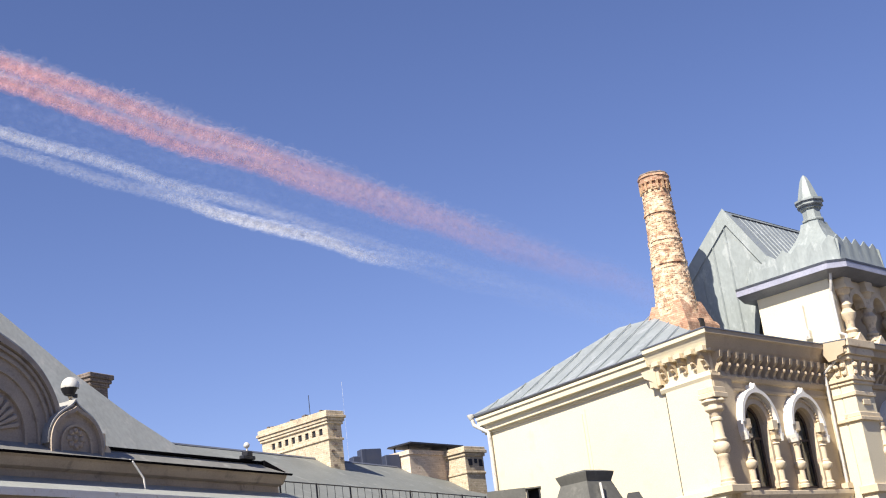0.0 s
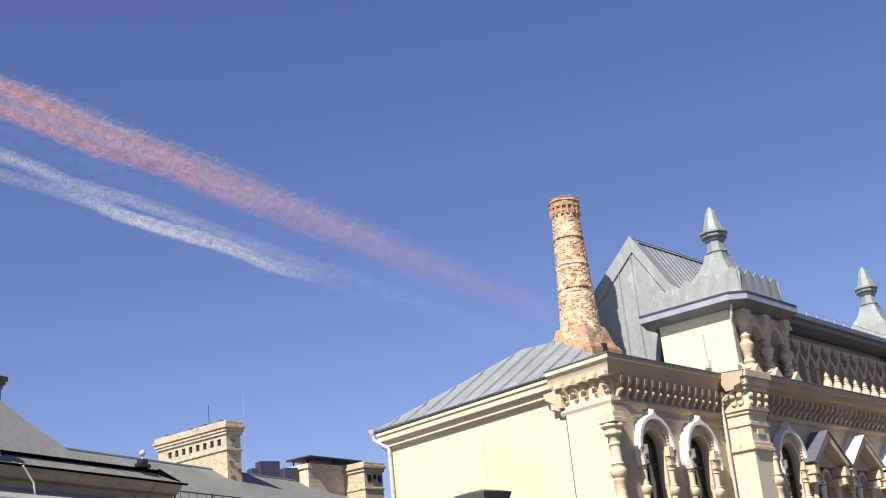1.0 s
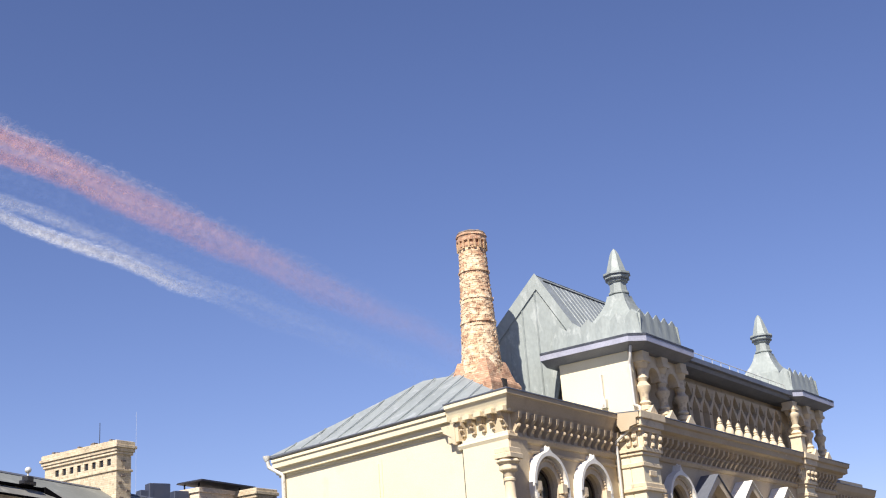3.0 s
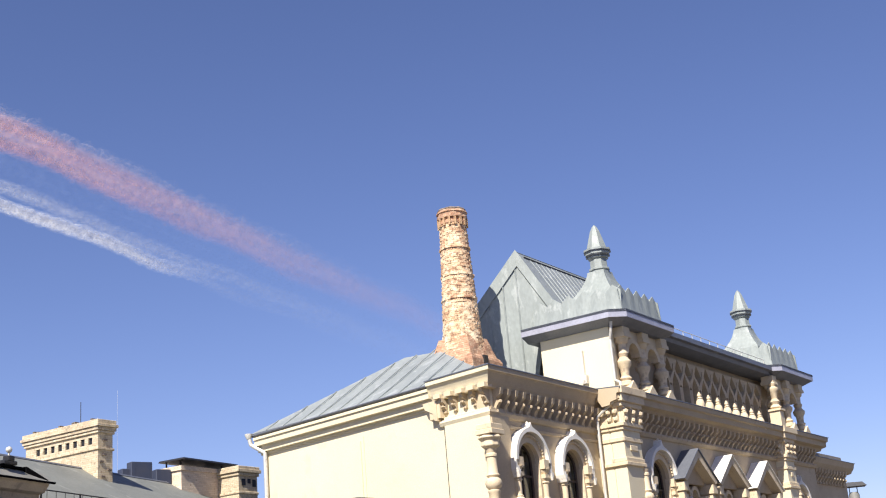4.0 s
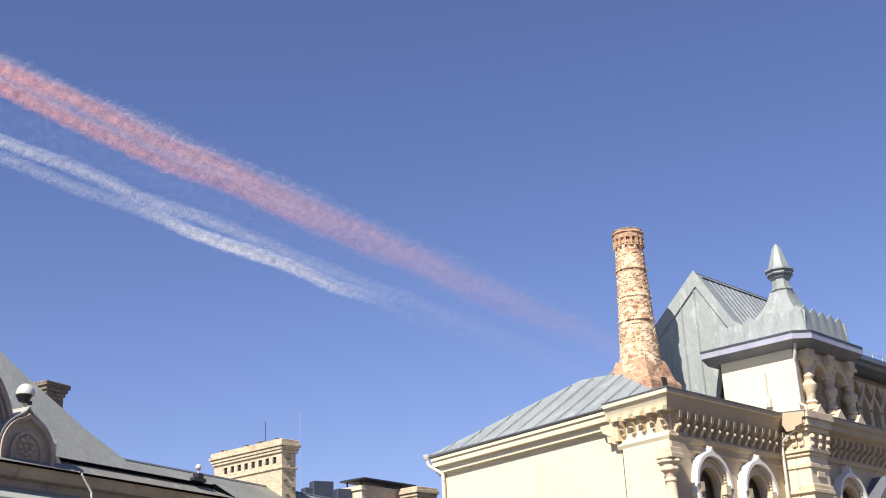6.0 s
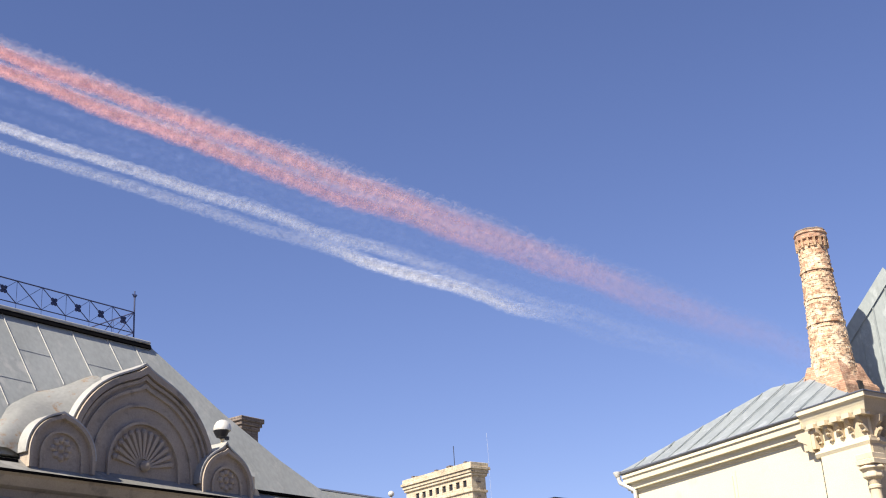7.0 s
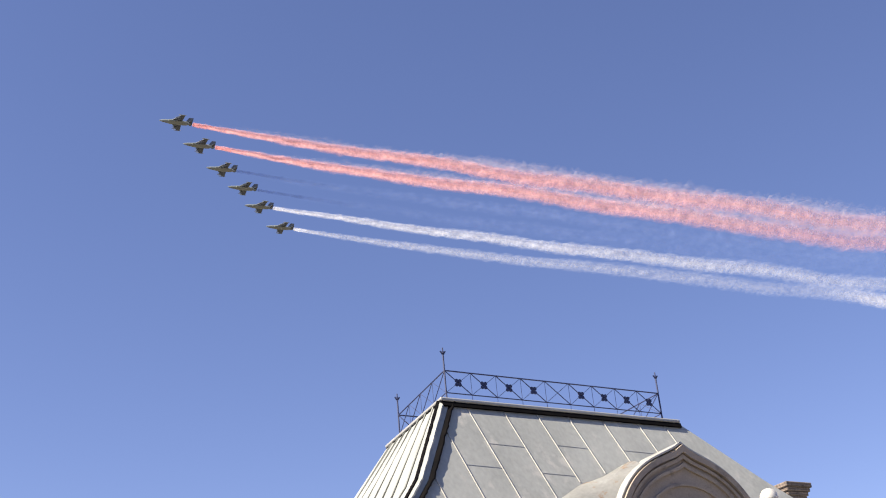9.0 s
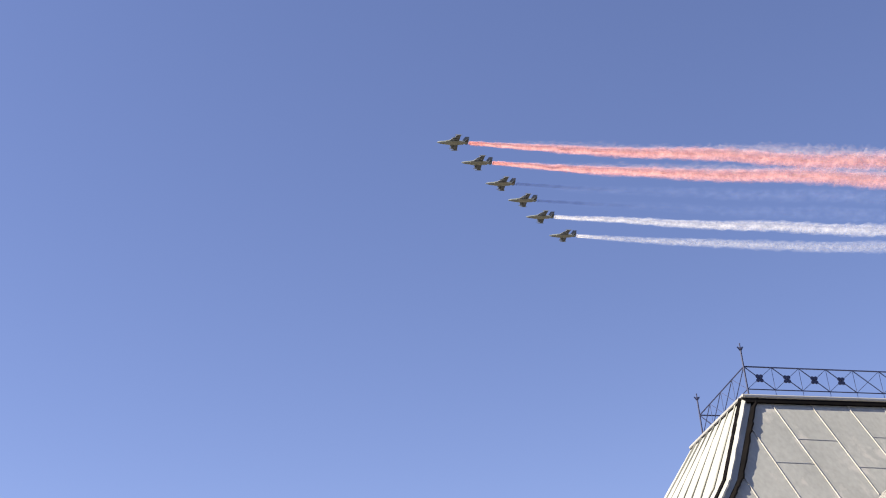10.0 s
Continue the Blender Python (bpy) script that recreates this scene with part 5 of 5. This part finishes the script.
# wing roof
WR0, WR1, WR2, WR3 = Vector((-30, 0.05, 6.36)), Vector((36.5, 0.0, 6.36)), Vector((36.5, 5.68, 9.58)), Vector((-30, 5.68, 9.58))
bm = B()
sheet(bm, [(8.0, 0.05, 6.36), WR1, WR2, (8.0, 5.68, 9.58)])
sheet(bm, [(8.0, 5.68, 9.58), WR2, (36.5, 12, 6.4), (8, 12, 6.4)])
wing = part("wing_roof", bm, WINGZINC, hall, "low dark-grey sheet-metal roof of the wing")
bm = B()
sheet(bm, [(8.2, 0.1, 7.70), (15.9, 0.1, 7.66), (15.9, 2.4, 7.76), (8.2, 2.4, 8.0)], 0.06)
part("strip_roof", bm, STRIPZINC, hall, "narrow grey metal roof behind the gutter")
bm = B()
run(bm, [(5.6, 9.56), (5.68, 9.64), (5.76, 9.56)], 8.0, 36.5)
part("ridge_roll", bm, FASCIA, hall)
bm = B()
run(bm, [(0.36, 5.55), (0.0, 5.75), (-0.12, 6.0), (-0.28, 6.1), (-0.28, 6.26), (0.36, 6.32)], 16.0, 29.4)
part("cornice", bm, GREYSTUCCO, hall)
bm = B()
run(bm, [(-0.30, 6.26), (-0.38, 6.28), (-0.38, 6.36), (0.1, 6.44), (0.1, 6.30)], 16.0, 29.6)
part("gutter", bm, TAR, hall, "dark gutter edge of the wing")
# closing walls behind
bm = B()
box(bm, -30, 36, 11.6, 12.0, 0, 6.4)
box(bm, -5.0, -4.6, 0.6, 8.6, 0, 7.9)
box(bm, -5.0, 11.5, 8.2, 8.6, 0, 7.9)
part("wall", bm, GREYSTUCCO, hall)

# snow guard along the wing's eave
guard = thing("snow_guard", L @ T(16.2, 0.25, 6.5), "thin dark iron snow guard along a metal roof eave", "railing")
bm = B()
rod(bm, (0, 0, 0.78), (14.6, 0, 0.76), 0.022)
rod(bm, (0, 0, 0.06), (14.6, 0, 0.06), 0.018)
part("rail", bm, DARK, guard)
bm = B()
rod(bm, (0, 0, -0.05), (0, 0, 0.80), 0.032)
post = part("post", bm, DARK, guard)
for i in range(1, 8):
    again(post, T(i * 2.08, 0, 0))
bm = B()
rod(bm, (0.3, 0, 0.06), (0.3, 0, 0.77), 0.009)
bar = part("bar", bm, DARK, guard)
for i in range(1, 30):
    again(bar, T(i * 0.48, 0, 0))

# lamp on the gable
lamp = thing("dome_lamp", L @ T(6.78, -0.02, 8.74) @ Matrix.Diagonal((0.84, 0.84, 0.84, 1)), "white dome lamp with a dark underside on a short post", "lamp")
bm = B()
lathe(bm, [(0.06, -0.2), (0.10, -0.1), (0.07, 0.0), (0.05, 0.35), (0.09, 0.4), (0.05, 0.44)], (0, 0, 0), 10)
part("post", bm, TRIM, lamp, smooth=True)
bm = B()
lathe(bm, [(0.29, 0.68), (0.30, 0.76), (0.27, 0.88), (0.2, 0.98), (0.1, 1.04), (0.02, 1.06)], (0, 0, 0), 16)
part("shade", bm, PIPE, lamp, "off-white dome shade", smooth=True)
bm = B()
lathe(bm, [(0.05, 0.42), (0.16, 0.46), (0.22, 0.56), (0.27, 0.68)], (-0.05, 0, 0), 14)
box(bm, 0.05, 0.26, -0.05, 0.05, 0.40, 0.52)
part("housing", bm, DARK, lamp, "black lamp housing", smooth=True)
# small floodlight on the gutter
fl = thing("floodlight", L @ T(14.2, -0.05, 7.82), "small black floodlight with a pale globe on a gutter", "lamp")
bm = B()
box(bm, -0.3, 0.3, -0.1, 0.1, 0, 0.12)
box(bm, -0.14, 0.14, -0.12, 0.12, 0.1, 0.26)
part("body", bm, DARK, fl, bevel=0.02)
bm = B()
bmesh.ops.create_uvsphere(bm, u_segments=10, v_segments=8, radius=0.1, matrix=T(0, 0, 0.46))
rod(bm, (0, 0, 0.2), (0, 0, 0.4), 0.03)
part("globe", bm, PIPE, fl, smooth=True)
box_light = copy_thing(fl, L @ T(-5.1, -0.02, 7.72) @ Matrix.Rotation(radians(25), 4, "Z"))

# ---- brick stacks and roof clutter ----
st = thing("chimney_stack", plan_frame(-6.4, 52.0, 42.0) @ T(0, 0, 7.6), "long cream brick chimney stack with a row of flue holes", "chimney")
SL, SW = 4.46, 0.78
bm = B()
box(bm, 0, SW, 0, SL, 0, 2.88)
box(bm, 0, SW, 0, SL, 3.16, 3.30)
for i in range(9):
    y0 = 0.34 + 0.46 * i
    box(bm, 0, SW, (0 if i == 0 else y0 - 0.22), y0, 2.88, 3.16)
box(bm, 0, SW, 0.34 + 0.46 * 8, SL, 2.88, 3.16)
body = part("body", bm, PALEBRICK, st)
bm = B()
box(bm, 0.06, SW - 0.06, 0.1, SL - 0.1, 2.88, 3.16)
part("flue_lining", bm, DARK, st)
for z0, z1, o in ((2.62, 2.72, 0.06), (3.30, 3.42, 0.07), (3.42, 3.56, 0.12), (3.56, 3.68, 0.18), (3.68, 3.86, 0.12)):
    bm = B()
    box(bm, -o, SW + o, -o, SL + o, z0, z1)
    part("brick_course", bm, PALEBRICK, st, bevel=0.015)
bm = B()
prism(bm, [(0.6, 1.3), (1.9, 2.0), (2.9, 2.0), (3.0, 1.75), (1.9, 1.72), (0.6, 1.05)], -0.05, 0.02, Matrix.Rotation(radians(90), 4, "Z"))
part("flashing", bm, PALEBRICK, st)
bm = B()
rnd = random.Random(11)
for i in range(16):
    y = 0.1 + (SL - 0.3) * rnd.random()
    x = rnd.choice((-0.1, 0.15, 0.45, 0.68))
    box(bm, x, x + 0.22, y, y + 0.12, 3.84, 3.90 + 0.07 * rnd.random())
for i in range(9):
    z = 0.9 + 0.3 * i
    x = 0.05 + 0.5 * rnd.random()
    box(bm, x, x + 0.2, -0.05, 0.05, z, z + 0.075)
tagged(part("loose_brick", bm, DARKBRICK, st, "loose and sooty bricks"), kind="stuff")
mast = thing("antenna_mast", plan_frame(-7.15, 54.0, 42.0) @ T(0, 0, 11.0), "thin dark antenna mast on a brick stack", "antenna")
bm = B()
rod(bm, (0, 0, 0), (0, 0, 1.6), 0.016)
part("pole", bm, DARK, mast)
mast = thing("antenna_mast", plan_frame(-5.55, 57.0, 42.0) @ T(0, 0, 8.5), "tall thin pale antenna mast", "antenna")
bm = B()
rod(bm, (0, 0, 0), (0, 0, 5.2), 0.004)
part("pole", bm, PIPE, mast)

stk = thing("chimney_stack", plan_frame(-2.75, 58.0, 40.0) @ T(0, 0, 6.0), "pinkish brick stack under a dark sheet-metal cover", "chimney")
bm = B()
box(bm, 0, 3.3, 0, 1.7, 0, 4.1)
part("body", bm, PINKBRICK, stk)
bm = B()
box(bm, -0.08, 3.4, -0.08, 1.78, 4.1, 4.3)
part("brick_course", bm, PINKBRICK, stk)
bm = B()
for x, y in ((0.2, 0.2), (3.0, 0.2), (0.2, 1.1), (3.0, 1.1)):
    rod(bm, (x, y, 4.25), (x, y, 4.6), 0.04)
part("cover_legs", bm, DARK, stk)
bm = B()
hexa(bm, [(-0.2, -0.35, 4.56), (3.7, -0.35, 4.50), (3.7, 1.25, 4.50), (-0.2, 1.25, 4.56), (-0.15, -0.3, 4.64), (3.6, -0.3, 4.58), (3.6, 1.2, 4.58), (-0.15, 1.2, 4.64)])
part("cover", bm, DARK, stk, "dark sheet-metal rain cover")

st2 = thing("chimney_stack", plan_frame(-0.2, 59.0, 42.0) @ T(0, 0, 6.5), "cream brick chimney with ragged corbelled top", "chimney")
bm = B()
box(bm, 0, 1.3, 0, 1.4, 0, 3.35)
part("body", bm, PALEBRICK, st2)
for z0, z1, o in ((2.5, 2.62, 0.05), (3.35, 3.5, 0.08), (3.5, 3.66, 0.16), (3.66, 3.8, 0.1)):
    bm = B()
    box(bm, -o, 1.3 + o, -o, 1.4 + o, z0, z1)
    part("brick_course", bm, PALEBRICK, st2, bevel=0.02)
bm = B()
for x, w, z, h in ((0.2, 0.26, 2.9, 0.3), (0.62, 0.2, 3.0, 0.22), (0.95, 0.24, 2.86, 0.34)):
    box(bm, x, x + w, -0.02, 0.06, z, z + h)
part("flue_hole", bm, DARK, st2)

# brick colour darkened for the shade on this chimney
lc = thing("chimney_stack", plan_frame(-17.1, 45.0, 28.0) @ T(0.1, 0, 8.7), "small grey-brown brick chimney with a stepped cap", "chimney")
bm = B()
box(bm, 0, 0.85, 0, 0.7, 0, 3.1)
part("body", bm, DARKBRICK, lc)
for z0, z1, o in ((3.1, 3.24, 0.06), (3.24, 3.38, 0.12), (3.38, 3.56, 0.18)):
    bm = B()
    box(bm, -o, 0.85 + o, -o, 0.7 + o, z0, z1)
    part("brick_course", bm, DARKBRICK, lc, bevel=0.02)

for az, d, z, w, h in ((-5.35, 58, 9.0, 0.5, 1.05), (-4.95, 58, 9.0, 1.05, 1.35), (-3.85, 58, 9.0, 0.75, 0.95)):
    u = thing("air_conditioner", plan_frame(az, d, 60.0) @ T(0, 0, z - 0.1), "dark blue-grey air-conditioning unit on a roof", "air conditioner", "roof air conditioners")
    bm = B()
    box(bm, 0, w, 0, 0.5, 0.5, h + 0.35)
    part("casing", bm, NAVY, u, bevel=0.03)
    bm = B()
    box(bm, -0.05, w + 0.05, -0.06, 0.55, 0.42, 0.5)
    box(bm, 0, 0.06, -0.06, 0.0, 0.0, 0.5)
    part("frame", bm, PIPE, u)

# ---- low annex with a dormer, before the blind side wall ----
annex = thing("annex", plan_frame(5.2, 38.5, 93.0), "low annex with a grey metal roof and a hooded dormer", "building")
bm = B()
box(bm, -5.2, 4.2, 0.5, 4.5, 0, 3.5)
part("wall", bm, GREYSTUCCO, annex)
bm = B()
sheet(bm, [(-5.5, -0.6, 3.3), (4.5, -0.6, 3.3), (4.5, 4.6, 4.7), (-5.5, 4.6, 4.7)])
part("roof", bm, ANNEXZINC, annex, "grey sheet-metal roof")
bm = B()
DT = T(0, 0.9, 0) @ Matrix.Rotation(radians(1), 4, "Z")
lathe(bm, [(2.0, 3.2), (0.80, 5.75)], (0, 0, 0), 4, DT)
dorm = part("dormer", bm, ANNEXZINC, annex, "dark metal dormer with a flared hood")
bm = B()
lathe(bm, [(0.78, 5.7), (0.90, 5.95), (0.93, 6.03), (0.5, 6.12)], (0, 0, 0), 4, DT)
part("hood", bm, ANNEXZINC, dorm)
bm = B()
pipe_along(bm, [(0.42, 0.30, 5.65), (0.45, 0.10, 4.9), (0.95, 0.0, 4.1)], 0.045, 6)
part("vent_pipe", bm, PIPE, dorm)
bm = B()
lathe(bm, [(1.5, 3.2), (0.25, 5.3)], (0, 0, 0), 4, T(1.45, 1.2, 0) @ Matrix.Rotation(radians(40), 4, "Z"))
part("gablet", bm, TAR, annex, "dark metal gablet")
hatch = thing("roof_hatch", plan_frame(2.4, 46.0, 92.0) @ T(0, 0, 3.5), "black open roof hatch beside a grey metal upstand", "hatch")
bm = B()
box(bm, 0, 0.06, 0, 0.9, 0, 3.02)
box(bm, 0.46, 0.52, 0, 0.9, 0, 2.98)
box(bm, 0, 0.52, 0.5, 0.9, 0, 3.0)
part("frame", bm, TAR, hatch)
bm = B()
hexa(bm, [(-1.45, 0.1, 0), (-0.02, 0.1, 0), (-0.02, 0.9, 0), (-1.45, 0.9, 0), (-1.45, 0.1, 3.12), (-0.02, 0.1, 3.1), (-0.02, 0.9, 3.16), (-1.45, 0.9, 3.18)])
part("upstand", bm, ANNEXZINC, hatch)
bm = B()
box(bm, -0.03, 0.56, -0.04, 0.95, 3.02, 3.07)
part("lid", bm, ANNEXZINC, hatch)

vent = thing("vent_cowl", plan_frame(27.25, 88.0, 110.0) @ T(0, 0, 3.8), "grey metal vent pipe under a flat dark rain cowl", "vent")
bm = B()
lathe(bm, [(0.35, -3.8), (0.35, 4.9), (0.28, 5.1)], (0, 0, 0), 10)
part("pipe", bm, STRIPZINC, vent, smooth=True)
bm = B()
hexa(bm, [(-0.75, -0.6, 5.45), (0.85, -0.6, 5.45), (0.85, 0.6, 5.45), (-0.75, 0.6, 5.45), (-0.6, -0.45, 5.75), (0.6, -0.45, 5.72), (0.6, 0.45, 5.72), (-0.6, 0.45, 5.75)])
rod(bm, (-0.25, 0, 5.0), (-0.25, 0, 5.5), 0.03)
rod(bm, (0.25, 0, 5.0), (0.25, 0, 5.5), 0.03)
part("cowl", bm, DARK, vent)

# ---- six jets in echelon, trailing coloured smoke ----
H = 310.0
FLY = radians(34)  # the smoke runs back along this azimuth


def jet_mesh():
    root = thing("jet_aircraft", ID, "grey-olive twin-engined attack jet in level flight", "jet", "jets in echelon formation")
    nose = Matrix.Rotation(radians(90), 4, "Y")
    bm = B()
    lathe(bm, [(0.04, -7.9), (0.34, -7.3), (0.62, -6.2), (0.82, -4.6), (0.92, -2), (0.88, 1.5), (0.66, 4.5), (0.4, 6.6), (0.16, 7.4)], (0, 0, 0), 12, nose)
    part("fuselage", bm, PAINT, root, smooth=True)
    bm = B()
    lathe(bm, [(0.05, -5.6), (0.36, -5.0), (0.42, -4.2), (0.3, -3.2), (0.05, -2.4)], (0, 0, 0), 10, T(0, 0, 0.5) @ nose)
    part("canopy", bm, FASCIA, root, "dark cockpit canopy", smooth=True)
    for s in (-1, 1):
        bm = B()
        hexa(bm, [(-2.6, s * 0.6, 0.28), (2.5, s * 0.6, 0.28), (2.8, s * 6.9, 0.02), (1.2, s * 6.9, 0.02), (-2.6, s * 0.6, 0.66), (2.5, s * 0.6, 0.52), (2.8, s * 6.9, 0.16), (1.2, s * 6.9, 0.18)])
        w = part("wing", bm, WINGPAINT, root, "dark navy wing")
        bm = B()
        lathe(bm, [(0.04, -1.6), (0.2, -1.0), (0.22, 1.2), (0.05, 2.2)], (0, 0, 0), 8, T(1.3, s * 6.95, 0.05) @ nose)
        part("tip_pod", bm, PAINT, w, smooth=True)
        for k in range(3):
            bm = B()
            lathe(bm, [(0.03, -1.5), (0.16, -1.0), (0.16, 1.0), (0.03, 1.6)], (0, 0, 0), 8, T(0, s * (2.2 + 1.4 * k), -0.35) @ nose)
            box(bm, -0.5, 0.5, s * (2.2 + 1.4 * k) - 0.04, s * (2.2 + 1.4 * k) + 0.04, -0.3, 0.25)
            part("pylon", bm, BELLY, w, smooth=True)
        bm = B()
        lathe(bm, [(0.5, -3.6), (0.64, -2.6), (0.66, 0.5), (0.56, 3.4), (0.42, 4.9)], (0, 0, 0), 10, T(0, s * 0.95, 0.05) @ nose)
        part("engine_nacelle", bm, PAINT, root, smooth=True)
        bm = B()
        hexa(bm, [(5.3, s * 0.2, 0.35), (7.1, s * 0.2, 0.35), (7.2, s * 2.4, 0.5), (6.2, s * 2.4, 0.5), (5.3, s * 0.2, 0.5), (7.1, s * 0.2, 0.5), (7.2, s * 2.4, 0.58), (6.2, s * 2.4, 0.58)])
        part("tailplane", bm, WINGPAINT, root)
    bm = B()
    hexa(bm, [(3.7, -0.12, 0.3), (7.2, -0.12, 0.3), (7.2, 0.12, 0.3), (3.7, 0.12, 0.3), (6.0, -0.06, 3.4), (8.0, -0.06, 3.4), (8.0, 0.06, 3.4), (6.0, 0.06, 3.4)])
    part("tail_fin", bm, WINGPAINT, root, "tail fin with a dark top")
    return root


def place(k, az):
    """The point on a flight line, H above the eye, that lies at the azimuth az; k sets how far off the line runs."""
    perp = H / k
    s = perp * math.tan(radians(az + 56))
    foot = Vector((math.sin(radians(-56)), math.cos(radians(-56)), 0)) * perp
    return foot + Vector((math.sin(FLY), math.cos(FLY), 0)) * s + Vector((0, 0, H + 1.6))


JETS = ((0.6385, -45.42), (0.616, -44.2), (0.593, -43.03), (0.575, -41.95), (0.557, -41.12), (0.537, -40.06))
turn = Matrix.Rotation(math.pi / 2 - FLY, 4, "Z")
jet = jet_mesh()
for i, (k, az) in enumerate(JETS):
    M = Matrix.Translation(place(k, az)) @ turn @ Matrix.Rotation(radians(1), 4, "X")
    if i == 0:
        jet.matrix_world = M
    else:
        copy_thing(jet, M)


def smoke_tube(bm_name, mat, parent, length, dens, grow, lift, spread, seed, fade_in=0.0, thick=None, frayed=0.2, end=0.0, side=0.0):
    """A widening tube of smoke along +x; density falls towards its upper and lower edges and with age."""
    seg, verts, faces, d = 10, [], [], []
    x, n = 0.0, 0
    while x < length:
        r = (1.15 + grow * (1 - math.exp(-x / 160)) * 3.6 + grow * x * 0.0045) * spread
        wob = Vector((0, side + noise.noise(Vector((x * 0.012, seed, 0))) * r * 0.5, noise.noise(Vector((x * 0.015, seed, 5))) * r * 0.55 + lift * r - 0.0065 * x - 4.5 * (1 - math.exp(-x / 80))))
        for j in range(seg):
            a = 2 * math.pi * j / seg
            rr = r * (1 + 0.34 * noise.noise(Vector((x * 0.16, math.cos(a) * 1.3 + seed, math.sin(a) * 1.3))) + frayed * noise.noise(Vector((x * 0.5, math.cos(a) * 2 + seed, math.sin(a) * 2))))
            verts.append((x, wob.y + rr * math.cos(a), wob.z + rr * math.sin(a)))
            # edge of the tube as it hangs in the air: the side below-front and its opposite are the thickest
            e = abs(math.sin(a - 0.52))
            burst = 1.0 + 1.6 * math.exp(-(((x - thick[0]) / thick[1]) ** 4)) if thick else 1.0
            d.append(burst * dens * (1.0 - 0.85 * e ** 2.2) * (1.0 / (1 + x / 700)) / (1 + (x / 800) ** 3) * (1 - fade_in * math.exp(-x / 90)) * (max(0.0, 1 - x / length) if end else 1.0))
        if n:
            for j in range(seg):
                p, q = (n - 1) * seg, n * seg
                faces.append((p + j, p + (j + 1) % seg, q + (j + 1) % seg, q + j))
        n += 1
        x += 1.1 + x * 0.0035
    me = bpy.data.meshes.new(bm_name)
    me.from_pydata(verts, [], faces)
    at = me.attributes.new("thickness", "FLOAT", "POINT")
    at.data.foreach_set("value", d)
    me.materials.append(mat)
    me.polygons.foreach_set("use_smooth", [True] * len(me.polygons))
    o = new(bm_name, me)
    o.parent = parent
    return o


SMOKES = (("red", RED_SMOKE, 1.05, 1.15, 0.0), ("red", RED_SMOKE, 1.05, 1.15, 0.0), ("blue", BLUE_SMOKE, 0.42, 1.0, 0.75), ("blue", BLUE_SMOKE, 0.38, 1.0, 0.9), ("white", WHITE_SMOKE, 0.85, 0.95, 0.0), ("white", WHITE_SMOKE, 0.62, 0.9, 0.0))
for i, ((k, az), (colour, mat, dens, grow, fade)) in enumerate(zip(JETS, SMOKES)):
    M = Matrix.Translation(place(k, az)) @ turn @ T(7.6, 0, 0)
    length = (place(k, 16.0) - place(k, az)).length
    tr = thing("smoke_trail", M, colour + " smoke trail drifting behind a jet", "smoke trail", "smoke trails of the jets")
    smoke_tube("core", mat, tr, length, dens, grow, 0.0, 0.92, i * 7.3, fade, (495, 115) if i == 5 else None)
    if colour == "blue":
        smoke_tube("exhaust", DARK_SMOKE, tr, 75, 0.6, 0.5, 0.0, 0.8, i * 7.3 + 1, end=1.0)
    else:
        for k in (-1, 1):
            smoke_tube("engine_plume", mat, tr, 16, 1.1, 0.1, 0.0, 0.42, i * 7.3 + k, side=0.8 * k, end=1.0)
    if colour == "red":
        smoke_tube("upper_haze", PINK_SMOKE, tr, length, dens * 0.62, grow, 0.8, 0.85, i * 7.3 + 3, 0.97, frayed=0.75)
